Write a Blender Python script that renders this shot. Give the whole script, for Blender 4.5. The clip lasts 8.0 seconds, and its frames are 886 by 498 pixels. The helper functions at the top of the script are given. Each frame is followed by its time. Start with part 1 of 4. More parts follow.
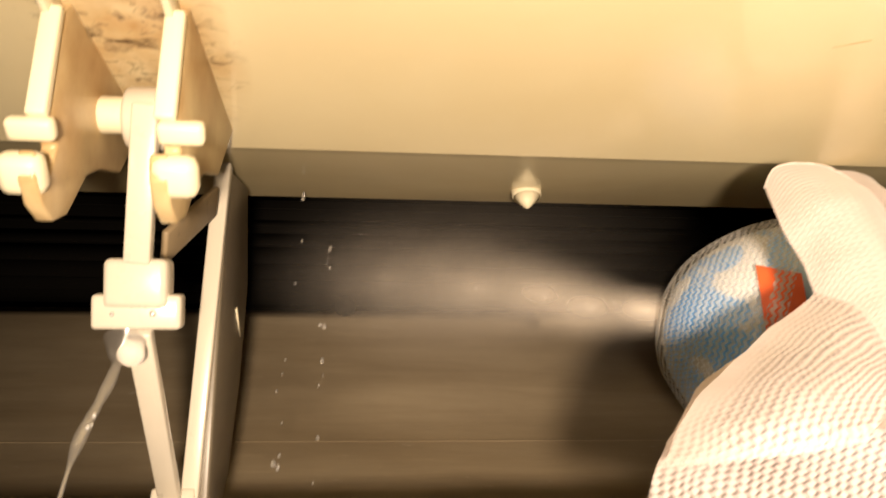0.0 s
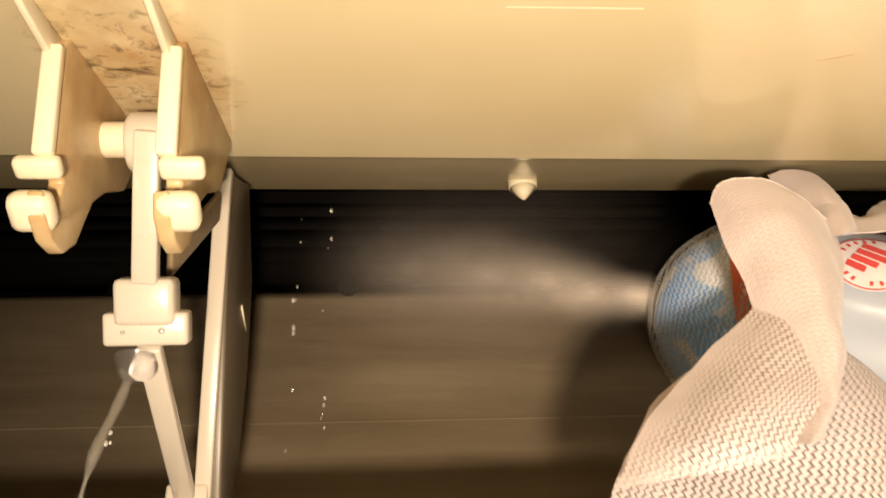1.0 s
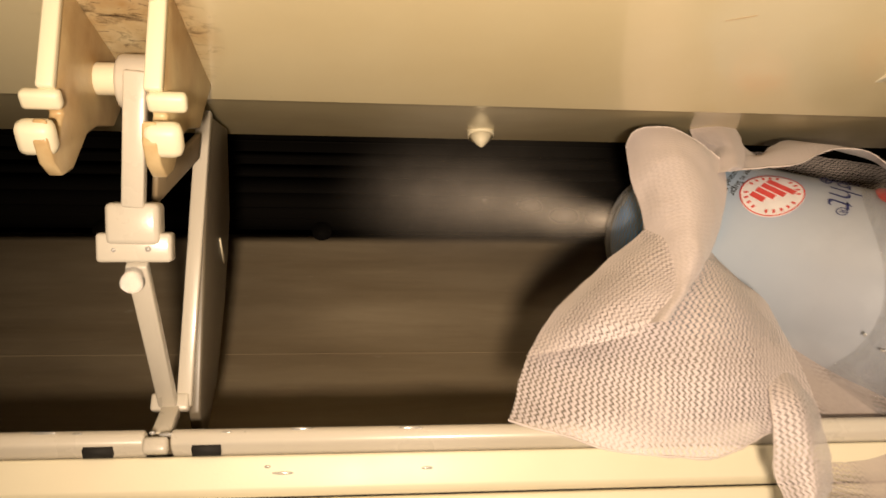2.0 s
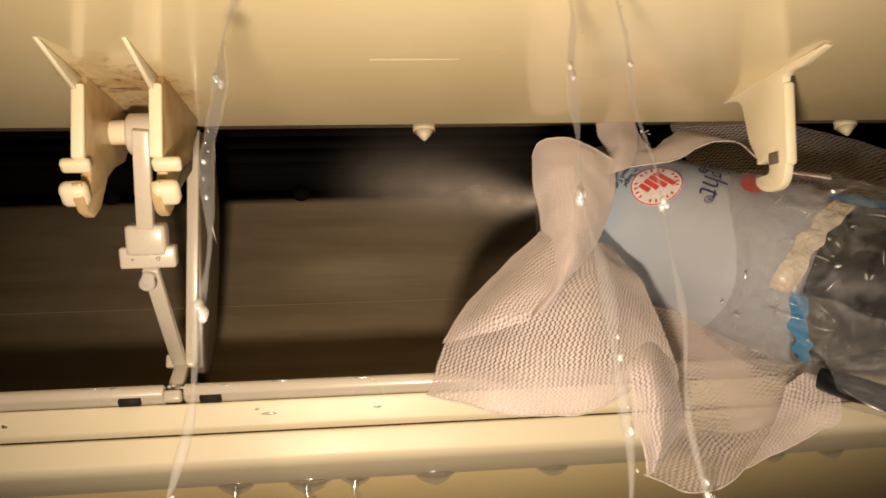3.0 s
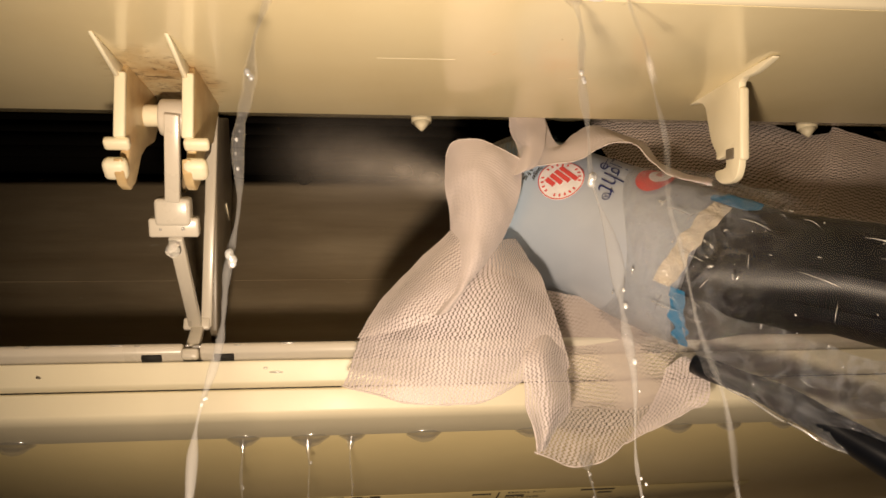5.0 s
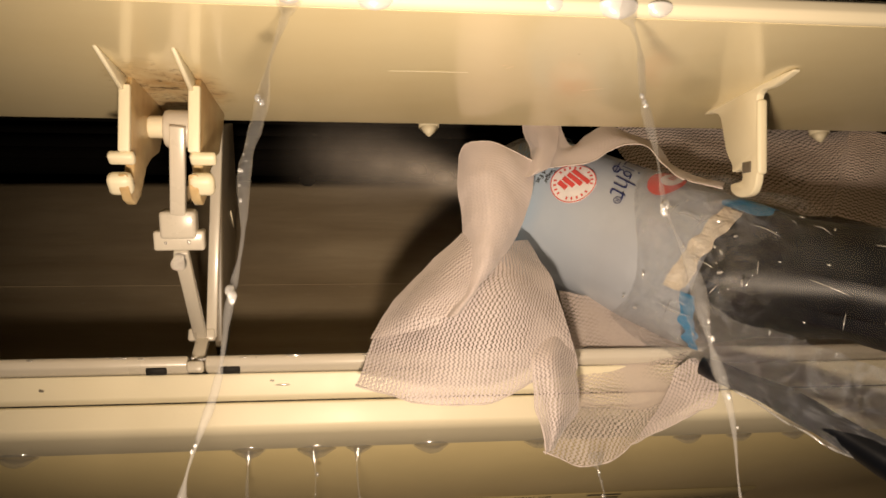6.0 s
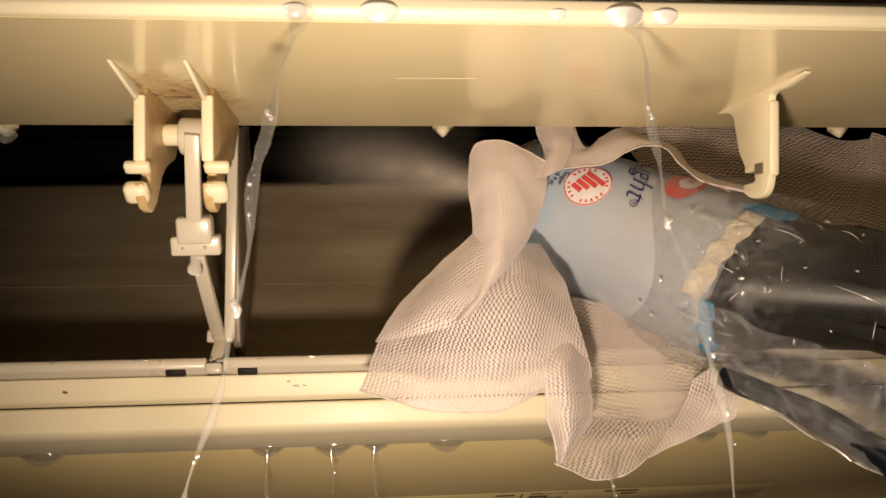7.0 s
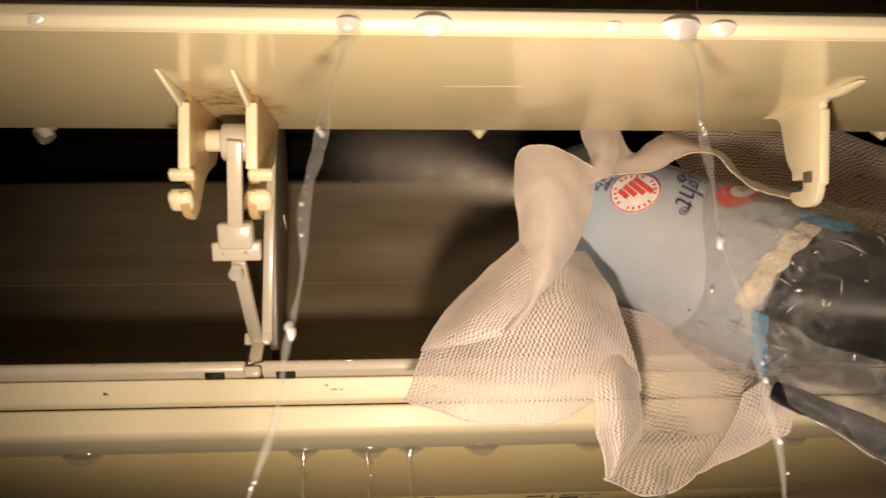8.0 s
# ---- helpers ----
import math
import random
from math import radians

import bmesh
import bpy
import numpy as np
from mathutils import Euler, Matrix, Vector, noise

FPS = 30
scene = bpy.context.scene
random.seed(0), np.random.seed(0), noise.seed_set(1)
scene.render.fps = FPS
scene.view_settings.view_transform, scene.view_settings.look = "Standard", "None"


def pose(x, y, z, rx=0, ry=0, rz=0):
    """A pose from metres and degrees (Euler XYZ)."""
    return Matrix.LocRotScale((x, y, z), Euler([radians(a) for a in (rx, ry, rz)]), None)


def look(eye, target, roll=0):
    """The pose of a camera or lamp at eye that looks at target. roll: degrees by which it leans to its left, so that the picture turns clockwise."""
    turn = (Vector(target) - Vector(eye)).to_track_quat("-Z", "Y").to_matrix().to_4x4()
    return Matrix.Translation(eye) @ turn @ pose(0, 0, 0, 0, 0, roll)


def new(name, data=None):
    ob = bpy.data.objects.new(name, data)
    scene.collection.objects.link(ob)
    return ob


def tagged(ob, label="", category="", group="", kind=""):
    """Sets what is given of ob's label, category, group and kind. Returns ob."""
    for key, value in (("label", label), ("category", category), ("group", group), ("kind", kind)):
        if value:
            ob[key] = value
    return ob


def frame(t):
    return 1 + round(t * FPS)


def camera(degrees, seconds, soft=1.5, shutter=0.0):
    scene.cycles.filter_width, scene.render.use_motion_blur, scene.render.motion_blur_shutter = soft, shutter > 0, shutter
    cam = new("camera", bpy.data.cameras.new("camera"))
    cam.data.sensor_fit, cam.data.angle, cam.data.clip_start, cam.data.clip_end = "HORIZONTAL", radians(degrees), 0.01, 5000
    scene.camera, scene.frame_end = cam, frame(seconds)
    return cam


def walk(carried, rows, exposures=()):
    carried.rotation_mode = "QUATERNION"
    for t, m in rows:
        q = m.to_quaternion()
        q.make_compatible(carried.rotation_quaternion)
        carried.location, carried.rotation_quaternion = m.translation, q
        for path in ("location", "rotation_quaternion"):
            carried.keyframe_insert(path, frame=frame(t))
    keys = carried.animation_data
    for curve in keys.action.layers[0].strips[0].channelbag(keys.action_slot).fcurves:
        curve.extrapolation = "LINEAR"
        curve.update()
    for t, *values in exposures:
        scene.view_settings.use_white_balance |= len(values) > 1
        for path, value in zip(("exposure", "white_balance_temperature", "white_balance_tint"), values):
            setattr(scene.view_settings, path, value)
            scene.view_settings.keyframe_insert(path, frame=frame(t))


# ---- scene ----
cam = camera(58.7, 8.0, soft=1.6, shutter=0.4)

PATH = [
    (0, (-0.061, -0.161, -0.187), (0.122, 1.310, 1.154), -3.7),
    (0.5, (-0.049, -0.179, -0.175), (0.105, 1.337, 1.121), -3.7),
    (1, (-0.059, -0.177, -0.180), (0.111, 1.375, 1.070), -4.1),
    (2.5, (-0.045, -0.23, -0.213), (0.192, 1.44, 0.861), -4.0),
    (3, (-0.037, -0.28, -0.219), (0.181, 1.459, 0.743), -5.0),
    (3.5, (-0.042, -0.298, -0.267), (0.168, 1.426, 0.724), -4.7),
    (4, (-0.048, -0.306, -0.257), (0.157, 1.417, 0.737), -3.0),
    (4.5, (-0.042, -0.311, -0.249), (0.188, 1.422, 0.723), -3.7),
    (6, (-0.047, -0.31, -0.23), (0.199, 1.451, 0.686), -3.8),
    (6.5, (-0.052, -0.312, -0.224), (0.162, 1.455, 0.689), -3.5),
    (7, (-0.042, -0.316, -0.226), (0.143, 1.464, 0.668), -3.3),
    (7.5, (-0.037, -0.317, -0.222), (0.123, 1.468, 0.665), -3.0),
    (8, (-0.052, -0.317, -0.217), (0.089, 1.48, 0.65), -2.3),
]
walk(cam, [(t, look(eye, target, roll)) for t, eye, target, roll in PATH],
     exposures=[(0.0, 1.0), (0.5, 0.85), (1.0, 0.7), (2.5, 0.30), (3.5, 0.08), (4.0, 0.10), (4.5, 0.18), (6.0, 0.13), (8.0, 0.20)])

# ---- light: the torch beside the lens, a dim room round it ----
world = bpy.data.worlds.new("dim_room")
scene.world = world
world.use_nodes = True
world.node_tree.nodes["Background"].inputs[0].default_value = (0.9, 0.75, 0.55, 1)
world.node_tree.nodes["Background"].inputs[1].default_value = 0.004

torch_data = bpy.data.lights.new("torch", "SPOT")
torch_data.energy = 6.3
torch_data.color = (1.0, 0.77, 0.555)
torch_data.shadow_soft_size = 0.012
torch_data.spot_size = radians(112)
torch_data.spot_blend = 1.0
torch = new("torch", torch_data)
torch.matrix_world = look((-0.058, -0.252, -0.286), (0.030, 0.03, -0.055))


# ---- materials ----
def nodes_of(name):
    m = bpy.data.materials.new(name)
    m.use_nodes = True
    nt = m.node_tree
    return m, nt, nt.nodes["Principled BSDF"]


def ramp(nt, fac, stops):
    r = nt.nodes.new("ShaderNodeValToRGB")
    els = r.color_ramp.elements
    while len(els) < len(stops):
        els.new(0.5)
    for e, (p, c) in zip(els, stops):
        e.position, e.color = p, (*c, 1) if len(c) == 3 else c
    nt.links.new(fac, r.inputs[0])
    return r.outputs[0]


def noise_tex(nt, scale, detail=4, rough=0.55, stretch=(1, 1, 1), distort=0.0):
    co = nt.nodes.new("ShaderNodeTexCoord")
    mp = nt.nodes.new("ShaderNodeMapping")
    mp.inputs["Scale"].default_value = stretch
    nt.links.new(co.outputs["Object"], mp.inputs[0])
    n = nt.nodes.new("ShaderNodeTexNoise")
    n.inputs["Scale"].default_value, n.inputs["Detail"].default_value = scale, detail
    n.inputs["Roughness"].default_value, n.inputs["Distortion"].default_value = rough, distort
    nt.links.new(mp.outputs[0], n.inputs[0])
    return n.outputs["Fac"]


def mixc(nt, fac, a, b, mode="MIX"):
    x = nt.nodes.new("ShaderNodeMix")
    x.data_type, x.blend_type = "RGBA", mode
    for sock, v in ((x.inputs[0], fac), (x.inputs[6], a), (x.inputs[7], b)):
        if isinstance(v, (int, float)):
            sock.default_value = v
        elif isinstance(v, tuple):
            sock.default_value = (*v, 1)
        else:
            nt.links.new(v, sock)
    return x.outputs[2]


def bump(nt, bs, height, strength, dist):
    b = nt.nodes.new("ShaderNodeBump")
    b.inputs["Strength"].default_value, b.inputs["Distance"].default_value = strength, dist
    nt.links.new(height, b.inputs["Height"])
    nt.links.new(b.outputs[0], bs.inputs["Normal"])


def plastic(name, base, dirt, amount=0.5, rough=0.3, grime=(0.10, 0.06, 0.03), spots=0.72, coat=0.0, size=14):
    """Aged moulded plastic: a broad yellowing, fine dust specks and grime stains."""
    m, nt, bs = nodes_of(name)
    broad = ramp(nt, noise_tex(nt, size, 5), [(0.3, (0, 0, 0)), (0.75, (1, 1, 1))])
    col = mixc(nt, broad, base, tuple(b * (1 - amount) + d * amount for b, d in zip(base, dirt)))
    stain = ramp(nt, noise_tex(nt, 90, 6, 0.7, (1, 1, 2.5), 0.6), [(spots, (0, 0, 0)), (spots + 0.1, (0.8, 0.8, 0.8))])
    col = mixc(nt, stain, col, grime)
    nt.links.new(col, bs.inputs["Base Color"])
    rr = nt.nodes.new("ShaderNodeMapRange")
    rr.inputs[3].default_value, rr.inputs[4].default_value = rough - 0.06, rough + 0.14
    nt.links.new(noise_tex(nt, 40, 6), rr.inputs[0])
    nt.links.new(rr.outputs[0], bs.inputs["Roughness"])
    bs.inputs["Coat Weight"].default_value = coat
    bs.inputs["Coat Roughness"].default_value = 0.08
    bump(nt, bs, noise_tex(nt, 900, 3), 0.08, 0.0004)
    return m


cream = plastic("cream_plastic", (0.74, 0.65, 0.43), (0.60, 0.48, 0.26), 0.45, 0.22, spots=0.80, coat=0.25)
cream_clean = plastic("cream_plastic_clean", (0.79, 0.73, 0.55), (0.68, 0.60, 0.41), 0.4, 0.40, spots=0.86)
stained = plastic("stained_plastic", (0.70, 0.57, 0.33), (0.34, 0.18, 0.055), 0.95, 0.3, (0.10, 0.05, 0.02), 0.66, 0.0, 45)
vane_mat = plastic("grimy_vane_plastic", (0.30, 0.23, 0.14), (0.14, 0.10, 0.055), 0.8, 0.4, (0.03, 0.025, 0.02), 0.6)
grey_link = plastic("grey_white_plastic", (0.62, 0.58, 0.50), (0.48, 0.42, 0.32), 0.5, 0.25, spots=0.78, coat=0.3)
dusty = plastic("dusty_and_shaded_grey_plastic", (0.17, 0.145, 0.105), (0.09, 0.07, 0.05), 0.7, 0.35, (0.05, 0.04, 0.03), 0.66)


def scroll_plastic():
    """The scroll: grey-brown plastic with long smears of dirt along it and a wet gloss."""
    m, nt, bs = nodes_of("dirty_scroll_plastic")
    smear = ramp(nt, noise_tex(nt, 40, 7, 0.65, (0.12, 1, 1), 0.4), [(0.30, (0, 0, 0)), (0.72, (1, 1, 1))])
    col = mixc(nt, smear, (0.36, 0.295, 0.20), (0.22, 0.17, 0.105))
    blot = ramp(nt, noise_tex(nt, 16, 5, 0.6, (0.5, 1, 1)), [(0.45, (0, 0, 0)), (0.75, (0.7, 0.7, 0.7))])
    col = mixc(nt, blot, col, (0.18, 0.14, 0.09))
    fleck = ramp(nt, noise_tex(nt, 260, 3, 0.6, (0.3, 1, 1)), [(0.68, (0, 0, 0)), (0.76, (0.5, 0.5, 0.5))])
    col = mixc(nt, fleck, col, (0.42, 0.37, 0.28))
    nt.links.new(col, bs.inputs["Base Color"])
    rr = nt.nodes.new("ShaderNodeMapRange")
    rr.inputs[3].default_value, rr.inputs[4].default_value = 0.22, 0.5
    nt.links.new(noise_tex(nt, 25, 6, 0.6, (0.2, 1, 1)), rr.inputs[0])
    nt.links.new(rr.outputs[0], bs.inputs["Roughness"])
    bump(nt, bs, noise_tex(nt, 120, 5, 0.6, (0.15, 1, 1)), 0.25, 0.0012)
    return m


scroll_mat = scroll_plastic()
# Cavity shade put into the colour: near black, almost no specular.
cavity_black = plastic("shaded_cavity_black", (0.005, 0.0045, 0.004), (0.008, 0.007, 0.006), 0.4, 0.6)
cavity_black.node_tree.nodes["Principled BSDF"].inputs["Specular IOR Level"].default_value = 0.02
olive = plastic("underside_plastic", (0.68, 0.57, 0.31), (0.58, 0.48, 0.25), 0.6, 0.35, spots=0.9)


def roof_plastic():
    """The outlet roof: glossy cream, with brown mould stains that gather round the bracket's root."""
    m, nt, bs = nodes_of("roof_plastic")
    co = nt.nodes.new("ShaderNodeTexCoord")
    mp = nt.nodes.new("ShaderNodeMapping")
    mp.inputs["Location"].default_value = (0.117 * 24, 0.045 * 14, 0)
    mp.inputs["Scale"].default_value = (24, 14, 0)
    nt.links.new(co.outputs["Object"], mp.inputs[0])
    ln = nt.nodes.new("ShaderNodeVectorMath")
    ln.operation = "LENGTH"
    nt.links.new(mp.outputs[0], ln.inputs[0])
    near = ramp(nt, ln.outputs["Value"], [(0.30, (1, 1, 1)), (0.62, (0, 0, 0))])
    streak = ramp(nt, noise_tex(nt, 130, 7, 0.7, (1, 1.4, 1), 1.0), [(0.51, (0, 0, 0)), (0.66, (1, 1, 1))])
    tint = ramp(nt, noise_tex(nt, 45, 4), [(0.35, (0, 0, 0)), (0.7, (1, 1, 1))])
    broad = ramp(nt, noise_tex(nt, 9, 5), [(0.3, (0, 0, 0)), (0.75, (1, 1, 1))])
    col = mixc(nt, broad, (0.78, 0.69, 0.45), (0.70, 0.59, 0.35))
    col = mixc(nt, mixc(nt, 1.0, near, tint, "MULTIPLY"), col, (0.44, 0.25, 0.08))
    col = mixc(nt, mixc(nt, 1.0, near, streak, "MULTIPLY"), col, (0.07, 0.035, 0.015))
    specks = ramp(nt, noise_tex(nt, 210, 2), [(0.80, (0, 0, 0)), (0.83, (0.7, 0.7, 0.7))])
    col = mixc(nt, specks, col, (0.20, 0.13, 0.06))
    nt.links.new(col, bs.inputs["Base Color"])
    rr = nt.nodes.new("ShaderNodeMapRange")
    rr.inputs[3].default_value, rr.inputs[4].default_value = 0.16, 0.30
    nt.links.new(noise_tex(nt, 30, 6), rr.inputs[0])
    nt.links.new(rr.outputs[0], bs.inputs["Roughness"])
    bs.inputs["Coat Weight"].default_value, bs.inputs["Coat Roughness"].default_value = 0.4, 0.06
    bump(nt, bs, noise_tex(nt, 60, 4), 0.05, 0.001)
    return m


roof_mat = roof_plastic()


def simple(name, col, rough=0.5, metal=0.0, alpha=1.0):
    m, nt, bs = nodes_of(name)
    v = mixc(nt, ramp(nt, noise_tex(nt, 120, 5), [(0.3, (0, 0, 0)), (0.8, (1, 1, 1))]), col, tuple(c * 0.75 for c in col))
    nt.links.new(v, bs.inputs["Base Color"])
    bs.inputs["Roughness"].default_value, bs.inputs["Metallic"].default_value = rough, metal
    bs.inputs["Alpha"].default_value = alpha
    return m


def water_material():
    m, nt, bs = nodes_of("water")
    bs.inputs["Base Color"].default_value = (1, 1, 1, 1)
    bs.inputs["Transmission Weight"].default_value = 1.0
    bs.inputs["Roughness"].default_value, bs.inputs["IOR"].default_value = 0.02, 1.33
    bs.inputs["Transmission Weight"].default_value = 0.85
    return m


def thread_material():
    """Thin running water: nearly clear, a faint white painted in for caught light, sharp glints."""
    return clear_mix("running_water", 0.06, 0.15, 0.15, 0.9)


def clear_mix(name, share, rough, shine=0.06, body_white=0.5):
    m, nt, bs = nodes_of(name)
    bs.inputs["Base Color"].default_value = (body_white, body_white, body_white, 1)
    bs.inputs["Roughness"].default_value, bs.inputs["Specular IOR Level"].default_value = 0.5, 0.0
    clear, gloss = nt.nodes.new("ShaderNodeBsdfTransparent"), nt.nodes.new("ShaderNodeBsdfGlossy")
    gloss.inputs["Roughness"].default_value = rough
    body, top = nt.nodes.new("ShaderNodeMixShader"), nt.nodes.new("ShaderNodeMixShader")
    body.inputs[0].default_value, top.inputs[0].default_value = share, shine
    nt.links.new(clear.outputs[0], body.inputs[1])
    nt.links.new(bs.outputs[0], body.inputs[2])
    nt.links.new(body.outputs[0], top.inputs[1])
    nt.links.new(gloss.outputs[0], top.inputs[2])
    nt.links.new(top.outputs[0], nt.nodes["Material Output"].inputs[0])
    return m


def film_material(name="clear_film", thin=0.006, thick=0.20):
    """Clear crumpled plastic film: see-through, milky in places, glossy on its creases."""
    m, nt, bs = nodes_of(name)
    bs.inputs["Base Color"].default_value = (0.50, 0.53, 0.60, 1)
    bs.inputs["Roughness"].default_value = 0.5
    bs.inputs["Specular IOR Level"].default_value = 0.0
    along = nt.nodes.new("ShaderNodeSeparateXYZ")
    nt.links.new(nt.nodes.new("ShaderNodeTexCoord").outputs["Object"], along.inputs[0])
    # Shade put into the film: haze fades out so the gun stays dark.
    haze_fade = ramp(nt, along.outputs[2], [(0.0, (1, 1, 1)), (0.150, (1, 1, 1)), (0.176, (0.03, 0.03, 0.03))])
    haze = ramp(nt, noise_tex(nt, 62, 4, 0.5, (1, 1, 1), 2.4), [(0.44, (thin, thin, thin)), (0.55, (thick * 0.5,) * 3), (0.68, (thick, thick, thick))])
    clear, gloss = nt.nodes.new("ShaderNodeBsdfTransparent"), nt.nodes.new("ShaderNodeBsdfGlossy")
    gloss.inputs["Roughness"].default_value = 0.075
    body, top = nt.nodes.new("ShaderNodeMixShader"), nt.nodes.new("ShaderNodeMixShader")
    nt.links.new(mixc(nt, 1.0, haze, haze_fade, "MULTIPLY"), body.inputs[0])
    nt.links.new(clear.outputs[0], body.inputs[1])
    nt.links.new(bs.outputs[0], body.inputs[2])
    # Gloss is cut along the gun too, to keep it dark.
    nt.links.new(ramp(nt, along.outputs[2], [(0.0, (0.17,) * 3), (0.155, (0.17,) * 3), (0.19, (0.05,) * 3)]), top.inputs[0])
    nt.links.new(body.outputs[0], top.inputs[1])
    nt.links.new(gloss.outputs[0], top.inputs[2])
    nt.links.new(top.outputs[0], nt.nodes["Material Output"].inputs[0])
    b = nt.nodes.new("ShaderNodeBump")
    b.inputs["Strength"].default_value, b.inputs["Distance"].default_value = 1.0, 0.009
    nt.links.new(noise_tex(nt, 70, 5, 0.6, (1, 1, 1), 2.0), b.inputs["Height"])
    nt.links.new(b.outputs[0], gloss.inputs["Normal"])
    return m


def net_material(name, base, pitch=0.0022, yarn=0.94, low=0.42, solid=0.15, turned=False, ribs=0.0, hole=0.6, edge=0.52, slant=1.1):
    """Wet knitted net: zigzag yarn courses with open holes between, in the cloth's own U and V (metres).
    yarn: how solid the wet yarn is; low and solid: where the holes close up and how far."""
    m, nt, bs = nodes_of(name)
    uv = nt.nodes.new("ShaderNodeUVMap")
    sep = nt.nodes.new("ShaderNodeSeparateXYZ")
    nt.links.new(uv.outputs[0], sep.inputs[0])

    def mth(op, a, b=None):
        n = nt.nodes.new("ShaderNodeMath")
        n.operation = op
        for s, v in zip(n.inputs, (a, b)):
            if v is None:
                continue
            if isinstance(v, (int, float)):
                s.default_value = v
            else:
                nt.links.new(v, s)
        return n.outputs[0]

    along, across = (sep.outputs[1], sep.outputs[0]) if turned else (sep.outputs[0], sep.outputs[1])
    wob = mth("MULTIPLY", mth("SUBTRACT", noise_tex(nt, 110, 3), 0.5), pitch * 1.6)
    zig = mth("MULTIPLY", mth("PINGPONG", along, pitch * 0.5), slant)
    row = mth("SINE", mth("MULTIPLY", mth("ADD", mth("ADD", across, zig), wob), 2 * math.pi / (pitch * 1.02)))
    knot = mth("SINE", mth("MULTIPLY", along, 4 * math.pi / pitch))
    cell = mth("ADD", mth("MULTIPLY", row, 0.42), mth("ADD", mth("MULTIPLY", knot, 0.08), 0.5))
    dense = ramp(nt, noise_tex(nt, 24, 2, 0.4), [(low, (1, 1, 1)), (low + 0.16, (solid,) * 3)])
    gap = mth("MULTIPLY", ramp(nt, cell, [(edge, (0, 0, 0)), (edge + 0.24, (1, 1, 1))]), dense)
    fine = mth("MULTIPLY", noise_tex(nt, 700, 2), 0.12)
    nt.links.new(mth("SUBTRACT", mth("ADD", yarn - 0.06, fine), mth("MULTIPLY", gap, hole)), bs.inputs["Alpha"])
    shade = ramp(nt, noise_tex(nt, 30, 5), [(0.3, base), (0.8, tuple(c * 0.84 for c in base))])
    nt.links.new(shade, bs.inputs["Base Color"])
    bs.inputs["Roughness"].default_value = 0.75
    bs.inputs["Sheen Weight"].default_value = 0.25
    rib = mth("MULTIPLY", mth("SINE", mth("MULTIPLY", along, 2 * math.pi / 0.0017)), ribs)
    bump(nt, bs, mth("ADD", mth("SUBTRACT", 1.0, mth("MULTIPLY", cell, dense)), rib), 0.22, 0.0006)
    return m


net = net_material("white_net", (0.61, 0.54, 0.535), 0.0019, 1.03, 0.50, 0.02, True, 0.06, 0.74, 0.56, 1.0)
net_upright = net_material("white_net_thick", (0.61, 0.54, 0.535), 0.0021, 1.05, 0.42, 0.0, True, 0.22, 0.12)
hem_mat = simple("white_cloth_hem", (0.62, 0.55, 0.52), 0.9)
# Same net, base lightened to make up for weak light at the back.
net_far_lightened = net_material("white_net_far_lightened", (0.82, 0.70, 0.64), 0.0030, 1.04, 0.9, 0.9, hole=1.0, edge=0.60)
net_veil = net_material("wet_clinging_net", (0.66, 0.57, 0.53), 0.0021, 0.62, 0.40, 0.0)
net_open = net_material("white_net_open", (0.62, 0.55, 0.51), 0.0024, 0.98, 0.56, 0.15, True, 0.0, 0.80, 0.54, 1.0)
# Net base lightened here to offset the shadow that the folds cast.
net_dome = net_material("white_net_stretched_lightened", (0.86, 0.86, 0.86), 0.0026, 0.42, 0.50, 0.8, hole=0.42)
water = water_material()
thread = thread_material()
film_mat = film_material()
# White body paints the bright lines along film creases.
crease_mat = clear_mix("film_crease_highlight", 0.34, 0.20, 0.34, 0.9)
# Mostly white body: paints the glare on the lip drops.
glare_mat = clear_mix("painted_wet_glare", 0.75, 0.3, 0.2, 0.95)
drop_mat = clear_mix("hanging_drop", 0.10, 0.16, 0.32, 0.9)
# White body paints the glints and sparkles of water.
glint_mat = clear_mix("painted_glint_water", 0.38, 0.20, 0.40, 0.9)
flap_mat = film_material("clear_film_flap", 0.07, 0.26)


